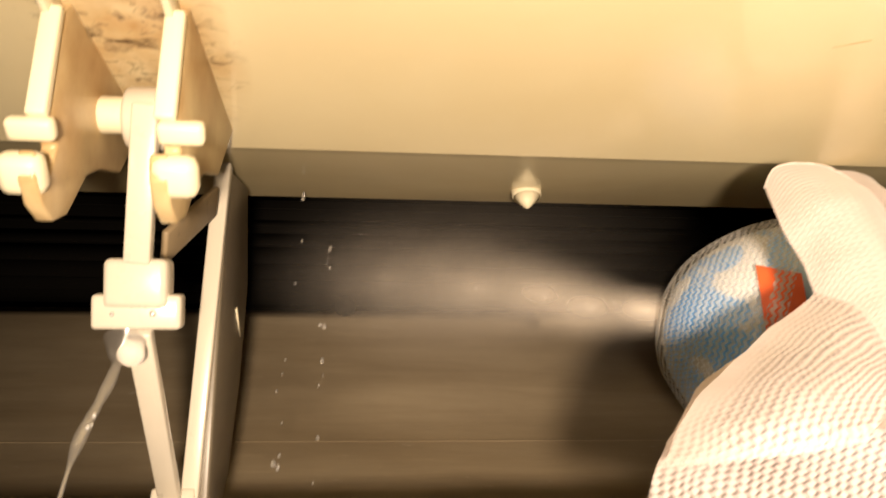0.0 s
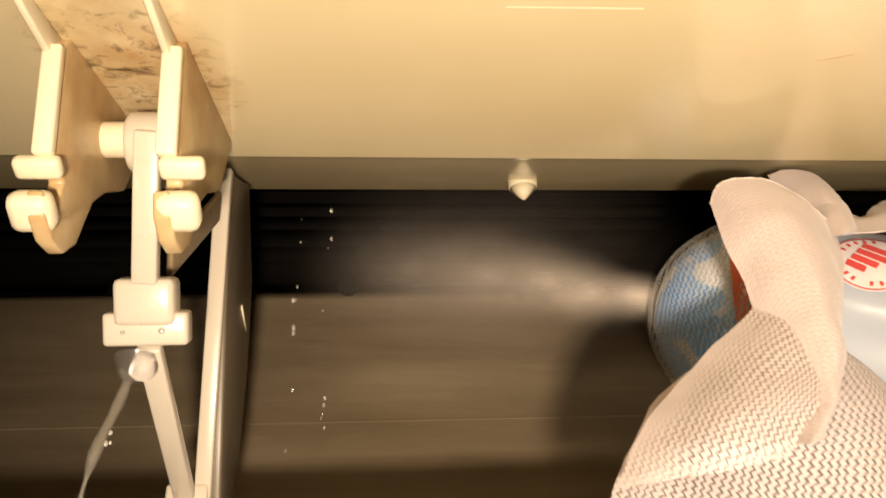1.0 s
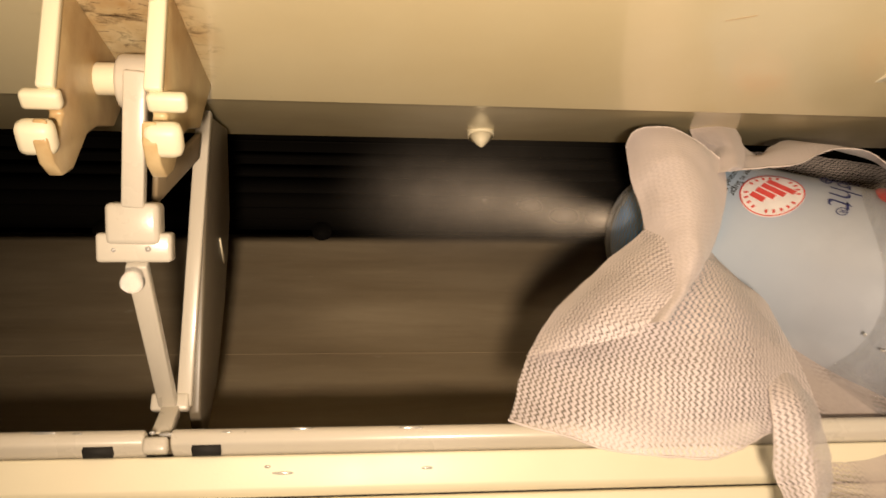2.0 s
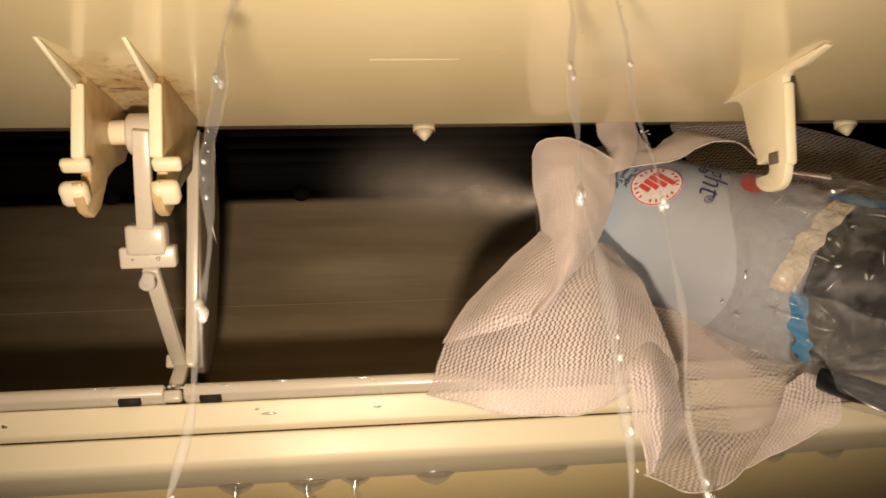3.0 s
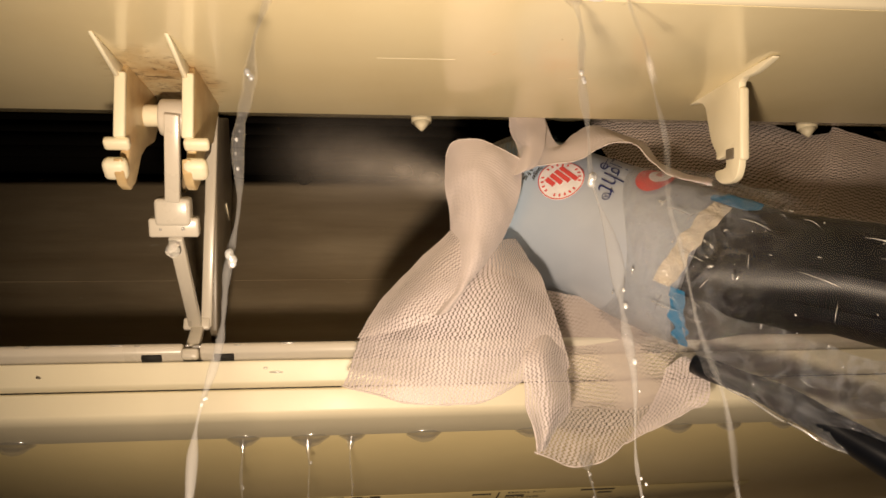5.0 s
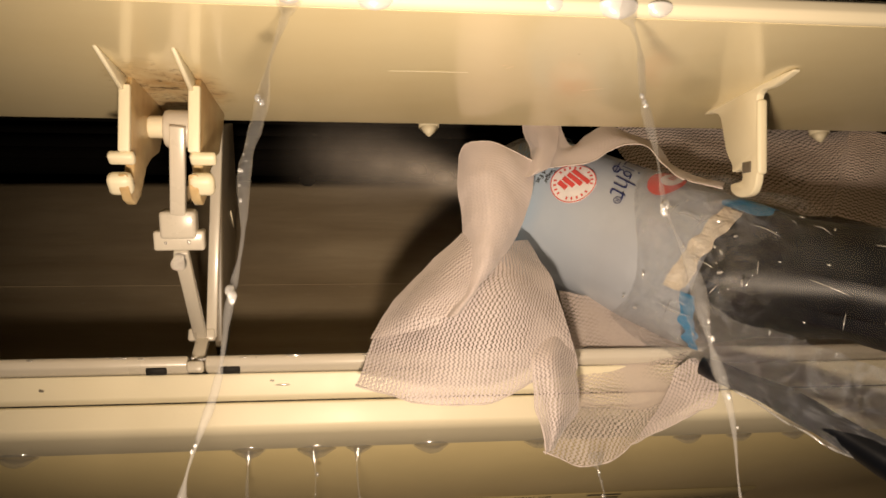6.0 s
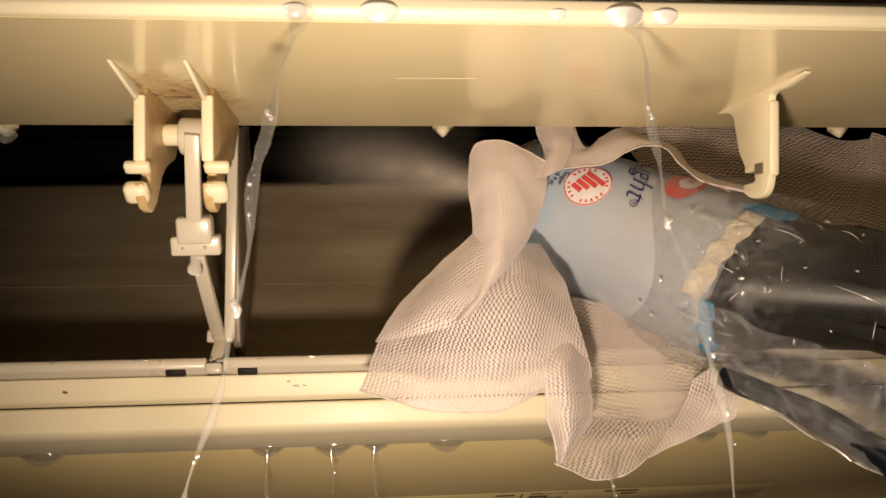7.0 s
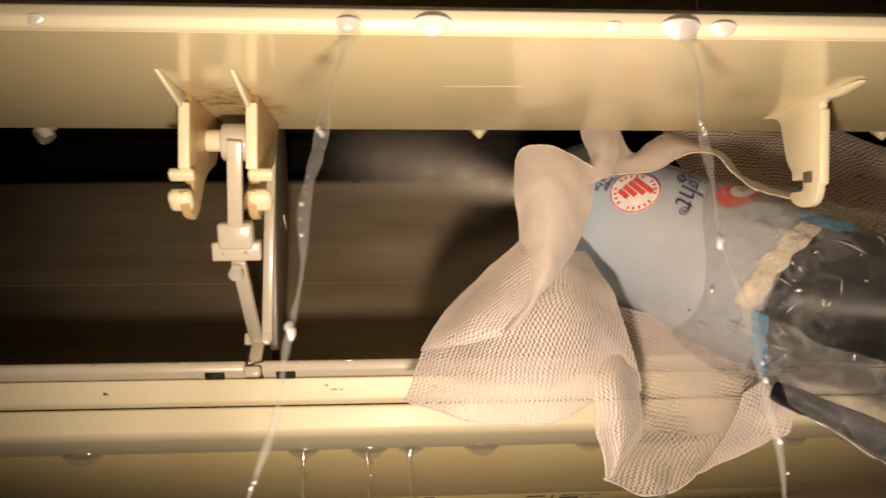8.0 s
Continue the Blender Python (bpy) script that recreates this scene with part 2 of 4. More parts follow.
def bottle_material():
    """Milky pale-blue bottle plastic, bluer towards its shoulder."""
    m, nt, bs = nodes_of("pale_blue_bottle")
    co = nt.nodes.new("ShaderNodeTexCoord")
    sep = nt.nodes.new("ShaderNodeSeparateXYZ")
    nt.links.new(co.outputs["Object"], sep.inputs[0])
    mr = nt.nodes.new("ShaderNodeMapRange")
    mr.inputs[1].default_value, mr.inputs[2].default_value = -0.01, 0.09
    nt.links.new(sep.outputs[2], mr.inputs[0])
    col = ramp(nt, mr.outputs[0], [(0.0, (0.13, 0.40, 0.88)), (0.30, (0.15, 0.44, 0.88)), (0.40, (0.30, 0.48, 0.70)), (0.62, (0.42, 0.49, 0.59)), (1.0, (0.37, 0.40, 0.46))])
    swirl = ramp(nt, noise_tex(nt, 38, 2, 0.4, (1, 1, 1), 1.2), [(0.52, (0, 0, 0)), (0.55, (1, 1, 1))])
    shoulder = ramp(nt, mr.outputs[0], [(0.30, (1, 1, 1)), (0.36, (0, 0, 0))])
    col = mixc(nt, mixc(nt, 1.0, swirl, shoulder, "MULTIPLY"), col, (0.74, 0.78, 0.84))
    col = mixc(nt, ramp(nt, noise_tex(nt, 45, 4), [(0.45, (0, 0, 0)), (0.8, (0.4, 0.4, 0.4))]), col, (0.52, 0.57, 0.63))
    nt.links.new(col, bs.inputs["Base Color"])
    bs.inputs["Roughness"].default_value = 0.30
    bs.inputs["Coat Weight"].default_value = 0.35
    bs.inputs["Coat Roughness"].default_value = 0.06
    return m


def mist_material(name, haze):
    """Water dust in the air; the haze fades from the middle of each puff to its rim."""
    m, nt, bs = nodes_of(name)
    bs.inputs["Base Color"].default_value = (0.88, 0.80, 0.71, 1)
    bs.inputs["Roughness"].default_value = 0.9
    bs.inputs["Specular IOR Level"].default_value = 0.0
    if haze:
        uv = nt.nodes.new("ShaderNodeUVMap")
        g = nt.nodes.new("ShaderNodeTexGradient")
        g.gradient_type = "QUADRATIC_SPHERE"
        nt.links.new(uv.outputs[0], g.inputs[0])
        cloud = ramp(nt, noise_tex(nt, 60, 4), [(0.25, (0.70, 0.70, 0.70)), (0.75, (1, 1, 1))])
        al = mixc(nt, 1.0, mixc(nt, 1.0, g.outputs["Fac"], cloud, "MULTIPLY"), (haze, haze, haze), "MULTIPLY")
        nt.links.new(al, bs.inputs["Alpha"])
    return m


bottle_mat = bottle_material()
mist_mat, haze_mats = mist_material("spray_drops", 0.0), [mist_material("spray_haze", h) for h in (0.80, 0.74, 0.62, 0.48, 0.34, 0.22, 0.10)]
navy_black = simple("black_tool_plastic", (0.005, 0.006, 0.009), 0.38)
navy_black.node_tree.nodes["Principled BSDF"].inputs["Specular IOR Level"].default_value = 0.22
tape_mat = simple("cream_tape", (0.76, 0.68, 0.56), 0.18)
bump(tape_mat.node_tree, tape_mat.node_tree.nodes["Principled BSDF"], noise_tex(tape_mat.node_tree, 110, 5, 0.6, (1, 1, 1), 1.5), 1.0, 0.003)
blue_tape = simple("blue_tape", (0.02, 0.24, 0.52), 0.35)
white_ink = simple("white_print", (0.88, 0.86, 0.86), 0.4)
red_ink = simple("red_print", (0.72, 0.09, 0.08), 0.4)
navy_ink = simple("navy_print", (0.02, 0.03, 0.14), 0.4)
orange_ink = simple("orange_red_print", (0.75, 0.12, 0.03), 0.4)
text_ink = simple("dark_print", (0.035, 0.028, 0.015), 0.6)
label_mat = plastic("label_film", (0.54, 0.45, 0.23), (0.46, 0.37, 0.17), 0.5, 0.4, spots=0.95)
# Shade inside slots and gaps, put in as a near-black colour.
gap_shade = simple("painted_recess_shade", (0.012, 0.010, 0.008), 0.8)
room_paint = plastic("room_paint", (0.55, 0.48, 0.36), (0.45, 0.39, 0.28), 0.5, 0.8, spots=0.95)


# ---- mesh helpers ----
def part(name, bm, mat, parent=None, label="", smooth=True):
    """Links a bmesh as one mesh object, under a thing or a part."""
    me = bpy.data.meshes.new(name)
    bmesh.ops.recalc_face_normals(bm, faces=bm.faces)
    bm.to_mesh(me)
    bm.free()
    if smooth:
        for p in me.polygons:
            p.use_smooth = True
    ob = new(name, me)
    me.materials.append(mat)
    if parent is not None:
        ob.parent = parent
    if label:
        tagged(ob, label)
    return ob


def soften(bm, width, segments=2, angle=30):
    edges = [e for e in bm.edges if len(e.link_faces) == 2 and e.calc_face_angle() > radians(angle)]
    bmesh.ops.bevel(bm, geom=edges, offset=width, segments=segments, profile=0.5, affect="EDGES", clamp_overlap=True)
    return bm


def prism(poly, x0, x1, width=0.0006, segments=2):
    """A plate: an outline in the y-z plane, thick from x0 to x1."""
    bm = bmesh.new()
    a = [bm.verts.new((x0, y, z)) for y, z in poly]
    b = [bm.verts.new((x1, y, z)) for y, z in poly]
    bm.faces.new(a)
    bm.faces.new(b[::-1])
    for i in range(len(poly)):
        j = (i + 1) % len(poly)
        bm.faces.new((a[i], b[i], b[j], a[j]))
    bmesh.ops.recalc_face_normals(bm, faces=bm.faces)
    return soften(bm, width, segments) if width else bm


def smooth_line(pts, steps=6):
    """A Catmull-Rom line through points of any dimension."""
    p = [np.array(q, float) for q in pts]
    p = [2 * p[0] - p[1]] + p + [2 * p[-1] - p[-2]]
    out = []
    for i in range(1, len(p) - 2):
        for k in range(steps):
            u = k / steps
            out.append(0.5 * (2 * p[i] + (p[i + 1] - p[i - 1]) * u + (2 * p[i - 1] - 5 * p[i] + 4 * p[i + 1] - p[i + 2]) * u * u
                              + (3 * p[i] - p[i - 1] - 3 * p[i + 1] + p[i + 2]) * u ** 3))
    out.append(p[-2])
    return out


def shell(profile, x0, x1, thick, width=0.0008):
    """A bent sheet along x: the y-z line and the same line offset by its thickness."""
    p = [np.array(q, float) for q in profile]
    off = []
    for i in range(len(p)):
        d = p[min(i + 1, len(p) - 1)] - p[max(i - 1, 0)]
        d /= np.linalg.norm(d)
        off.append(p[i] + thick * np.array([-d[1], d[0]]))
    return prism([tuple(q) for q in p] + [tuple(q) for q in off[::-1]], x0, x1, width, 1)


def rod(a, b, r0, r1=None, sides=20, width=0.0006):
    """A round bar from a to b."""
    bm = bmesh.new()
    a, b = Vector(a), Vector(b)
    m = Matrix.Translation((a + b) / 2) @ (b - a).to_track_quat("Z", "Y").to_matrix().to_4x4()
    bmesh.ops.create_cone(bm, cap_ends=True, segments=sides, radius1=r0, radius2=r0 if r1 is None else r1, depth=(b - a).length, matrix=m)
    return soften(bm, width, 2, 50) if width else bm


def bar(a, b, w, d, side=(1, 0, 0), width=0.0006):
    """A rectangular bar from a to b, w wide along side and d deep."""
    a, b, side = Vector(a), Vector(b), Vector(side).normalized()
    ax = (b - a).normalized()
    n = ax.cross(side).normalized()
    side = n.cross(ax)
    bm = bmesh.new()
    m = Matrix.Translation((a + b) / 2) @ Matrix((side, n, ax)).transposed().to_4x4() @ Matrix.Diagonal((w, d, (b - a).length, 1))
    bmesh.ops.create_cube(bm, size=1, matrix=m)
    return soften(bm, width)


def merged(*bms):
    """Several shapes joined into one mesh part."""
    out = bmesh.new()
    for b in bms:
        me = bpy.data.meshes.new("piece")
        b.to_mesh(me)
        b.free()
        out.from_mesh(me)
        bpy.data.meshes.remove(me)
    return out


def loft(rows, steps_u=6, steps_v=6, ripple=0.0, seed=0, thick=0.0):
    """A cloth through rows of guide points, with small ripples; U and V in metres."""
    across = [smooth_line(r, steps_u) for r in rows]
    cols = [smooth_line([r[i] for r in across], steps_v) for i in range(len(across[0]))]
    nu, nv = len(cols), len(cols[0])
    bm = bmesh.new()
    uvl = bm.loops.layers.uv.new("UVMap")
    grid, uv = [], {}
    for i in range(nu):
        line = []
        for j in range(nv):
            p = Vector(cols[i][j])
            k = noise.noise_vector(p * 70 + Vector((seed, 0, 0))) * ripple + noise.noise_vector(p * 190 + Vector((0, seed, 0))) * ripple * 0.3
            line.append(bm.verts.new(p + k))
        grid.append(line)
    for i in range(nu):
        for j in range(nv):
            u = 0 if i == 0 else uv[(i - 1, j)][0] + (grid[i][j].co - grid[i - 1][j].co).length
            v = 0 if j == 0 else uv[(i, j - 1)][1] + (grid[i][j].co - grid[i][j - 1].co).length
            uv[(i, j)] = (u, v)
    for i in range(nu - 1):
        for j in range(nv - 1):
            ids = ((i, j), (i + 1, j), (i + 1, j + 1), (i, j + 1))
            f = bm.faces.new([grid[a][b] for a, b in ids])
            for lp, k in zip(f.loops, ids):
                lp[uvl].uv = uv[k]
    return bm


X0, X1 = -0.40, 0.40

# ---- the room round the unit ----
def room_wall(name, a, b, label):
    bm = bmesh.new()
    c, s = (Vector(a) + Vector(b)) / 2, Vector(b) - Vector(a)
    bmesh.ops.create_cube(bm, size=1, matrix=Matrix.Translation(c) @ Matrix.Diagonal((*s, 1)))
    ob = part(name, bm, room_paint, None, "", False)
    return tagged(ob, label, "wall", kind="structure")


room_wall("wall_north", (-2.0, 0.31, -2.2), (2.0, 0.41, 0.5), "plain cream painted wall that carries the unit")
room_wall("wall_south", (-2.0, -3.1, -2.2), (2.0, -3.0, 0.5), "plain cream painted wall facing the unit")
room_wall("wall_east", (2.0, -3.1, -2.2), (2.1, 0.41, 0.5), "plain cream painted side wall of the room")
room_wall("wall_west", (-2.1, -3.1, -2.2), (-2.0, 0.41, 0.5), "plain cream painted side wall of the room")
tagged(room_wall("ceiling", (-2.1, -3.1, 0.5), (2.1, 0.41, 0.6), "plain painted ceiling in the dark room"), category="ceiling")
tagged(room_wall("floor", (-2.1, -3.1, -2.3), (2.1, 0.41, -2.2), "plain floor below the unit in the dark"), category="floor")

# ---- the air conditioner ----
unit = tagged(new("air_conditioner"), "cream wall-mounted air conditioner with its outlet flap removed, wet and stained", "air conditioner")
unit.location = (0, 0, 0)


def upper_wall():
    prof = [(-0.136, -0.060), (-0.10, -0.0441), (-0.05, -0.0221), (-0.004, -0.0018), (0.0, 0.0), (0.004, 0.0032), (0.04, 0.0302), (0.074, 0.0555)]
    part("upper_wall", shell(prof, X0, X1, 0.003, 0.0), roof_mat, unit, "glossy cream outlet roof, yellowed and scratched", False)
    # the front lip: a rounded nose where the roof meets the front panel
    nose = [(-0.136, -0.0600), (-0.1385, -0.0605), (-0.1410, -0.0590), (-0.1418, -0.0555), (-0.1395, -0.0520), (-0.1365, -0.0508), (-0.1345, -0.0555)]
    part("front_lip", prism(nose, X0, X1, 0.0007, 2), cream_clean, unit, "bright rounded front lip")
    front = [(-0.1345, -0.0515), (-0.1250, 0.02), (-0.1150, 0.10), (-0.104, 0.20), (-0.100, 0.20), (-0.1110, 0.10), (-0.121, 0.02), (-0.1310, -0.0515)]
    part("front_panel", prism(front, X0, X1, 0.0, 1), cream_clean, unit)
    top = [(-0.104, 0.204), (0.305, 0.204), (0.305, 0.200), (-0.104, 0.200)]
    part("top_panel", prism(top, X0, X1, 0.0), cream_clean, unit)


def roof_marks():
    """A scratch and smudges on the outlet roof, which falls 0.441 m for each metre to the front."""
    def mark(name, x0, y0, x1, y1, w, mat, label):
        part(name, bar((x0, y0, 0.441 * y0 - 0.00003), (x1, y1, 0.441 * y1 - 0.00003), w, 0.0001, (0, 1, 0.441) if abs(x1 - x0) > abs(y1 - y0) else (1, 0, 0), 0.0), mat, unit, label, False)
    mark("scratch", -0.0310, -0.0795, -0.0010, -0.0800, 0.0005, cream_clean, "pale scratch in the roof")
    mark("smudge", 0.0124, -0.0859, 0.0146, -0.0885, 0.0007, stained, "small brown smudge")
    mark("smudge", 0.0500, -0.0605, 0.0577, -0.0640, 0.0008, stained, "small brown smudge")
    mark("smudge", 0.0100, -0.0890, 0.0120, -0.0897, 0.0007, stained, "small brown smudge")
    mark("smudge", -0.2010, -0.0464, -0.1985, -0.0462, 0.0006, stained, "small brown smudge")


def peg(x):
    c = Vector((x, 0.0526, 0.0302))
    a, b = c + Vector((0, -0.0040, 0.0160)), c + Vector((0, -0.0012, 0.0048))
    part("peg", merged(rod(a, b, 0.0060, 0.0058, 24, 0.0006), rod(b, c, 0.0054, 0.0006, 24, 0.0)), cream_clean, unit, "small pointed cream locating peg")


def scroll():
    prof = smooth_line([(0.056, -0.0995), (0.085, -0.096), (0.120, -0.077), (0.150, -0.045), (0.172, -0.005), (0.188, 0.045), (0.200, 0.093)], 6)
    part("scroll_wall", shell(prof, X0, X1, -0.003, 0.0), scroll_mat, unit, "curved grey-brown scroll wall, dirty and wet")
    # shallow steps moulded along the scroll
    for i, w in ((13, 0.0012), (24, 0.0012)):
        y, z = prof[i]
        part("scroll_rib", rod((X0, y + 0.00075, z - 0.00075), (X1, y + 0.00075, z - 0.00075), w, w, 16, 0.0), scroll_mat, unit)
    # small tabs on the scroll's upper edge
    for x in (-0.205, -0.075, 0.12):
        part("edge_tab", rod((x, 0.196, 0.0930), (x, 0.2005, 0.0945), 0.0060, 0.0060, 20, 0.0), cavity_black, unit)
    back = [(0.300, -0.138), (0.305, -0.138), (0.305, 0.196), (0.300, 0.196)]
    part("back_plate", prism(back, X0, X1, 0.0), cavity_black, unit)
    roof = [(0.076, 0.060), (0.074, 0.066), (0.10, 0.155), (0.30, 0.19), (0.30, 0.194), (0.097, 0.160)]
    part("fan_housing", prism(roof, X0, X1, 0.0), cavity_black, unit, "housing over the fan, coloured near black for the cavity's shade")


def fan():
    c = Vector((0, 0.185, 0.135))
    f = part("fan_core", rod((X0 + 0.02, c.y, c.z), (X1 - 0.02, c.y, c.z), 0.026, 0.026, 24, 0.0), cavity_black, unit, "cross-flow fan, coloured near black for the cavity's shade")
    for k in range(24):
        a = 2 * math.pi * k / 24
        p = (c.y + 0.034 * math.cos(a), c.z + 0.034 * math.sin(a))
        part("fan_blade", bar((X0 + 0.02, *p), (X1 - 0.02, *p), 0.012, 0.001, (0, math.cos(a + 0.5), math.sin(a + 0.5)), 0.0), cavity_black, f)


def lower_edge():
    rail = [(0.0565, -0.0972), (0.0523, -0.0978), (0.0512, -0.1000), (0.0522, -0.1030), (0.0560, -0.1046), (0.0600, -0.1046), (0.0600, -0.0985)]
    part("outlet_rail", prism(rail, X0, -0.1205, 0.0010, 3), grey_link, unit, "rounded cream rail along the outlet, wet")
    part("outlet_rail", prism(rail, -0.1125, X1, 0.0010, 3), grey_link, unit, "rounded cream rail along the outlet, wet")
    for x in (-0.1345, -0.1010):
        part("rail_slot", bar((x - 0.0045, 0.0542, -0.1040), (x + 0.0045, 0.0542, -0.1040), 0.0032, 0.0034, (0, 1, -0.5), 0.0), gap_shade, unit, "small rail slot, its shade put in as a near-black bar")
    strip = [(0.0575, -0.1050), (0.0572, -0.1060), (0.0615, -0.1150), (0.0635, -0.1160), (0.075, -0.1160), (0.075, -0.1050)]
    part("outlet_strip", prism(strip, X0, X1, 0.0008, 3), cream_clean, unit, "cream moulded strip below the rail")
    lip = [(0.0654, -0.1169), (0.0645, -0.1181), (0.0680, -0.1278), (0.0705, -0.1296), (0.0760, -0.1302), (0.1030, -0.1308), (0.1032, -0.1275), (0.0760, -0.1169)]
    part("bottom_edge", prism(lip, X0, X1, 0.0008, 3), cream_clean, unit, "bright bevelled bottom edge, dripping")
    # Bar set into the gap to paint its shade.
    part("gap_shade_bar", prism([(0.0665, -0.1157), (0.0665, -0.1180), (0.0750, -0.1180), (0.0750, -0.1157)], X0 + 0.001, X1 - 0.001, 0.0), gap_shade, unit, "near-black bar that paints the shade in the gap between the strips")
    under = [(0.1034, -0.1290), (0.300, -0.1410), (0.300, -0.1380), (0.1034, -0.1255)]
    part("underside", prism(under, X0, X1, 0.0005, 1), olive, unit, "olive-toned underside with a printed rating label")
    for x, y in ((-0.187, 0.0598), (-0.158, 0.0603)):
        part("speck", rod((x, y, -0.1106), (x + 0.002, y, -0.1112), 0.0008, 0.0005, 8, 0.0), dusty, unit, "dark speck of dirt")


def hook_arm(x0, x1, lug0, lug1, mat):
    """A moulded bracket arm: long root fin, arm and a hook with two lugs open to the front."""
    fin = [(-0.064, -0.0282), (-0.066, -0.0340), (-0.0555, -0.0560), (-0.0470, -0.0562), (-0.0455, -0.0650), (-0.0540, -0.0650), (-0.0500, -0.0692),
           (-0.0440, -0.0706), (-0.0375, -0.0688), (-0.0330, -0.0625), (-0.0310, -0.0480), (-0.0260, -0.0400), (-0.0150, -0.0290), (-0.010, -0.0040)]
    arm = part("bracket_arm", prism(fin, x0, x1, 0.0007), mat, unit, "cream bracket arm stained brown at its root")
    part("root_fin", prism([(-0.099, -0.0438), (-0.0665, -0.0362), (-0.0600, -0.0266)], x0, x0 + 0.0018, 0.0003, 1), cream_clean, arm)
    edge = bar(((x0 + x1) / 2, -0.0662, -0.0335), ((x0 + x1) / 2, -0.0555, -0.0565), x1 - x0 + 0.0006, 0.0030, (1, 0, 0), 0.0007)
    part("arm_edge", edge, cream_clean, arm)
    part("lug", bar((lug0, -0.0530, -0.0575), (lug1, -0.0530, -0.0575), 0.0050, 0.0036, (0, 1, -0.2), 0.0012), cream_clean, arm)
    part("lug", bar((lug0, -0.0488, -0.0662), (lug1 - 0.0005, -0.0488, -0.0662), 0.0088, 0.0058, (0, 1, -0.3), 0.0022), cream_clean, arm)


def bracket():
    hook_arm(-0.1305, -0.1268, -0.1350, -0.1252, stained)
    hook_arm(-0.1053, -0.1015, -0.1052, -0.0955, stained)
    part("axle", rod((-0.1270, -0.0350, -0.0300), (-0.1053, -0.0350, -0.0300), 0.0046), cream_clean, unit, "short cream axle")
    part("axle_cap", bar((-0.1195, -0.0300, -0.0190), (-0.1070, -0.0300, -0.0190), 0.0090, 0.0040), grey_link, unit)
    link = part("vane_link", merged(
        rod((-0.1205, -0.0345, -0.0305), (-0.1064, -0.0345, -0.0305), 0.0078, 0.0078, 24, 0.0012),
        bar((-0.1138, -0.0425, -0.0345), (-0.1166, -0.0135, -0.0590), 0.0062, 0.0042)), grey_link, unit, "grey-white vane link with a round sleeve")
    ax = Vector((0, 0.67, -0.74))
    e = Vector((-0.1172, -0.0030, -0.0655))
    part("link_block", merged(
        bar(e - ax * 0.0130, e - ax * 0.0010, 0.0150, 0.0090, (1, 0, 0), 0.0016),
        bar(e + Vector((-0.0105, 0.0, 0.0)), e + Vector((0.0105, 0.0005, 0.0005)), 0.0085, 0.0070, ax, 0.0011)), grey_link, link, "wet T-shaped end block")
    part("link_leg", bar((-0.1170, 0.0, -0.0690), (-0.1180, 0.0655, -0.0830), 0.0062, 0.0036), grey_link, unit, "thin slanting leg of the support")
    post = part("support_post", merged(
        bar((-0.1095, 0.0170, 0.0110), (-0.1130, 0.0680, -0.0825), 0.0052, 0.0050),
        bar((-0.1175, 0.0655, -0.0790), (-0.1175, 0.0668, -0.0850), 0.0130, 0.0045, (1, 0, 0), 0.0010)), grey_link, unit, "upright cream post of the divider")
    part("post_foot", merged(
        bar((-0.1170, 0.0664, -0.0850), (-0.1170, 0.0580, -0.0985), 0.0062, 0.0045),
        bar((-0.1168, 0.0530, -0.1005), (-0.1168, 0.0540, -0.1055), 0.0078, 0.0060, (1, 0, 0), 0.0012)), grey_link, post, "clip that holds the post on the rail")
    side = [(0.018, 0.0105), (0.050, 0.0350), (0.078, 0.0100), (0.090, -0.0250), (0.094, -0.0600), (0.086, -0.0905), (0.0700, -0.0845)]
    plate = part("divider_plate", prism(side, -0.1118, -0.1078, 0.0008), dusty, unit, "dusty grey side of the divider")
    part("plate_hole", bar((-0.1077, 0.0630, -0.0130), (-0.1077, 0.0770, -0.0145), 0.0006, 0.0016, (1, 0, 0), 0.0), cream_clean, plate, "pale slot edge")
    part("vane", bar((-0.1095, 0.0150, -0.0080), (-0.1165, 0.0010, -0.0410), 0.0100, 0.0020, (0, 1, 0.3), 0.0006), vane_mat, unit, "grimy slanting deflector vane")
    part("vane", bar((-0.1085, -0.0040, -0.0060), (-0.1120, -0.0140, -0.0360), 0.0080, 0.0020, (0, 1, 0.3), 0.0006), vane_mat, unit, "grimy slanting deflector vane")


def right_hook():
    out = [(-0.019, -0.0068), (-0.038, -0.0200), (-0.0385, -0.0300), (-0.0370, -0.0400), (-0.0385, -0.0480), (-0.0375, -0.0510), (-0.0440, -0.0540), (-0.0425, -0.0585), (-0.0340, -0.0550),
           (-0.0330, -0.0585), (-0.0380, -0.0640), (-0.0460, -0.0675), (-0.0515, -0.0660), (-0.0560, -0.0605), (-0.0620, -0.0485), (-0.0700, -0.0345), (-0.0810, -0.0390), (-0.095, -0.0424), (-0.060, -0.0258)]
    out = [tuple(q) for q in smooth_line(out + out[:1], 3)[:-1]]
    h = part("flap_hook", prism(out, 0.1200, 0.1232, 0.0006), cream_clean, unit, "cream hook that carried the outlet flap")
    part("hook_flange", bar((0.1220, -0.0688, -0.0360), (0.1220, -0.0545, -0.0630), 0.0042, 0.0028, (1, 0, 0), 0.0012), cream_clean, h)
    # The slot's shade is a solid dark grey block here, not dust.
    part("hook_slot", bar((0.1196, -0.0490, -0.0560), (0.1206, -0.0490, -0.0560), 0.0046, 0.0070, (0, -0.47, 0.88), 0.0004), dusty, h, "hook slot, its shade put in as a dark grey block")


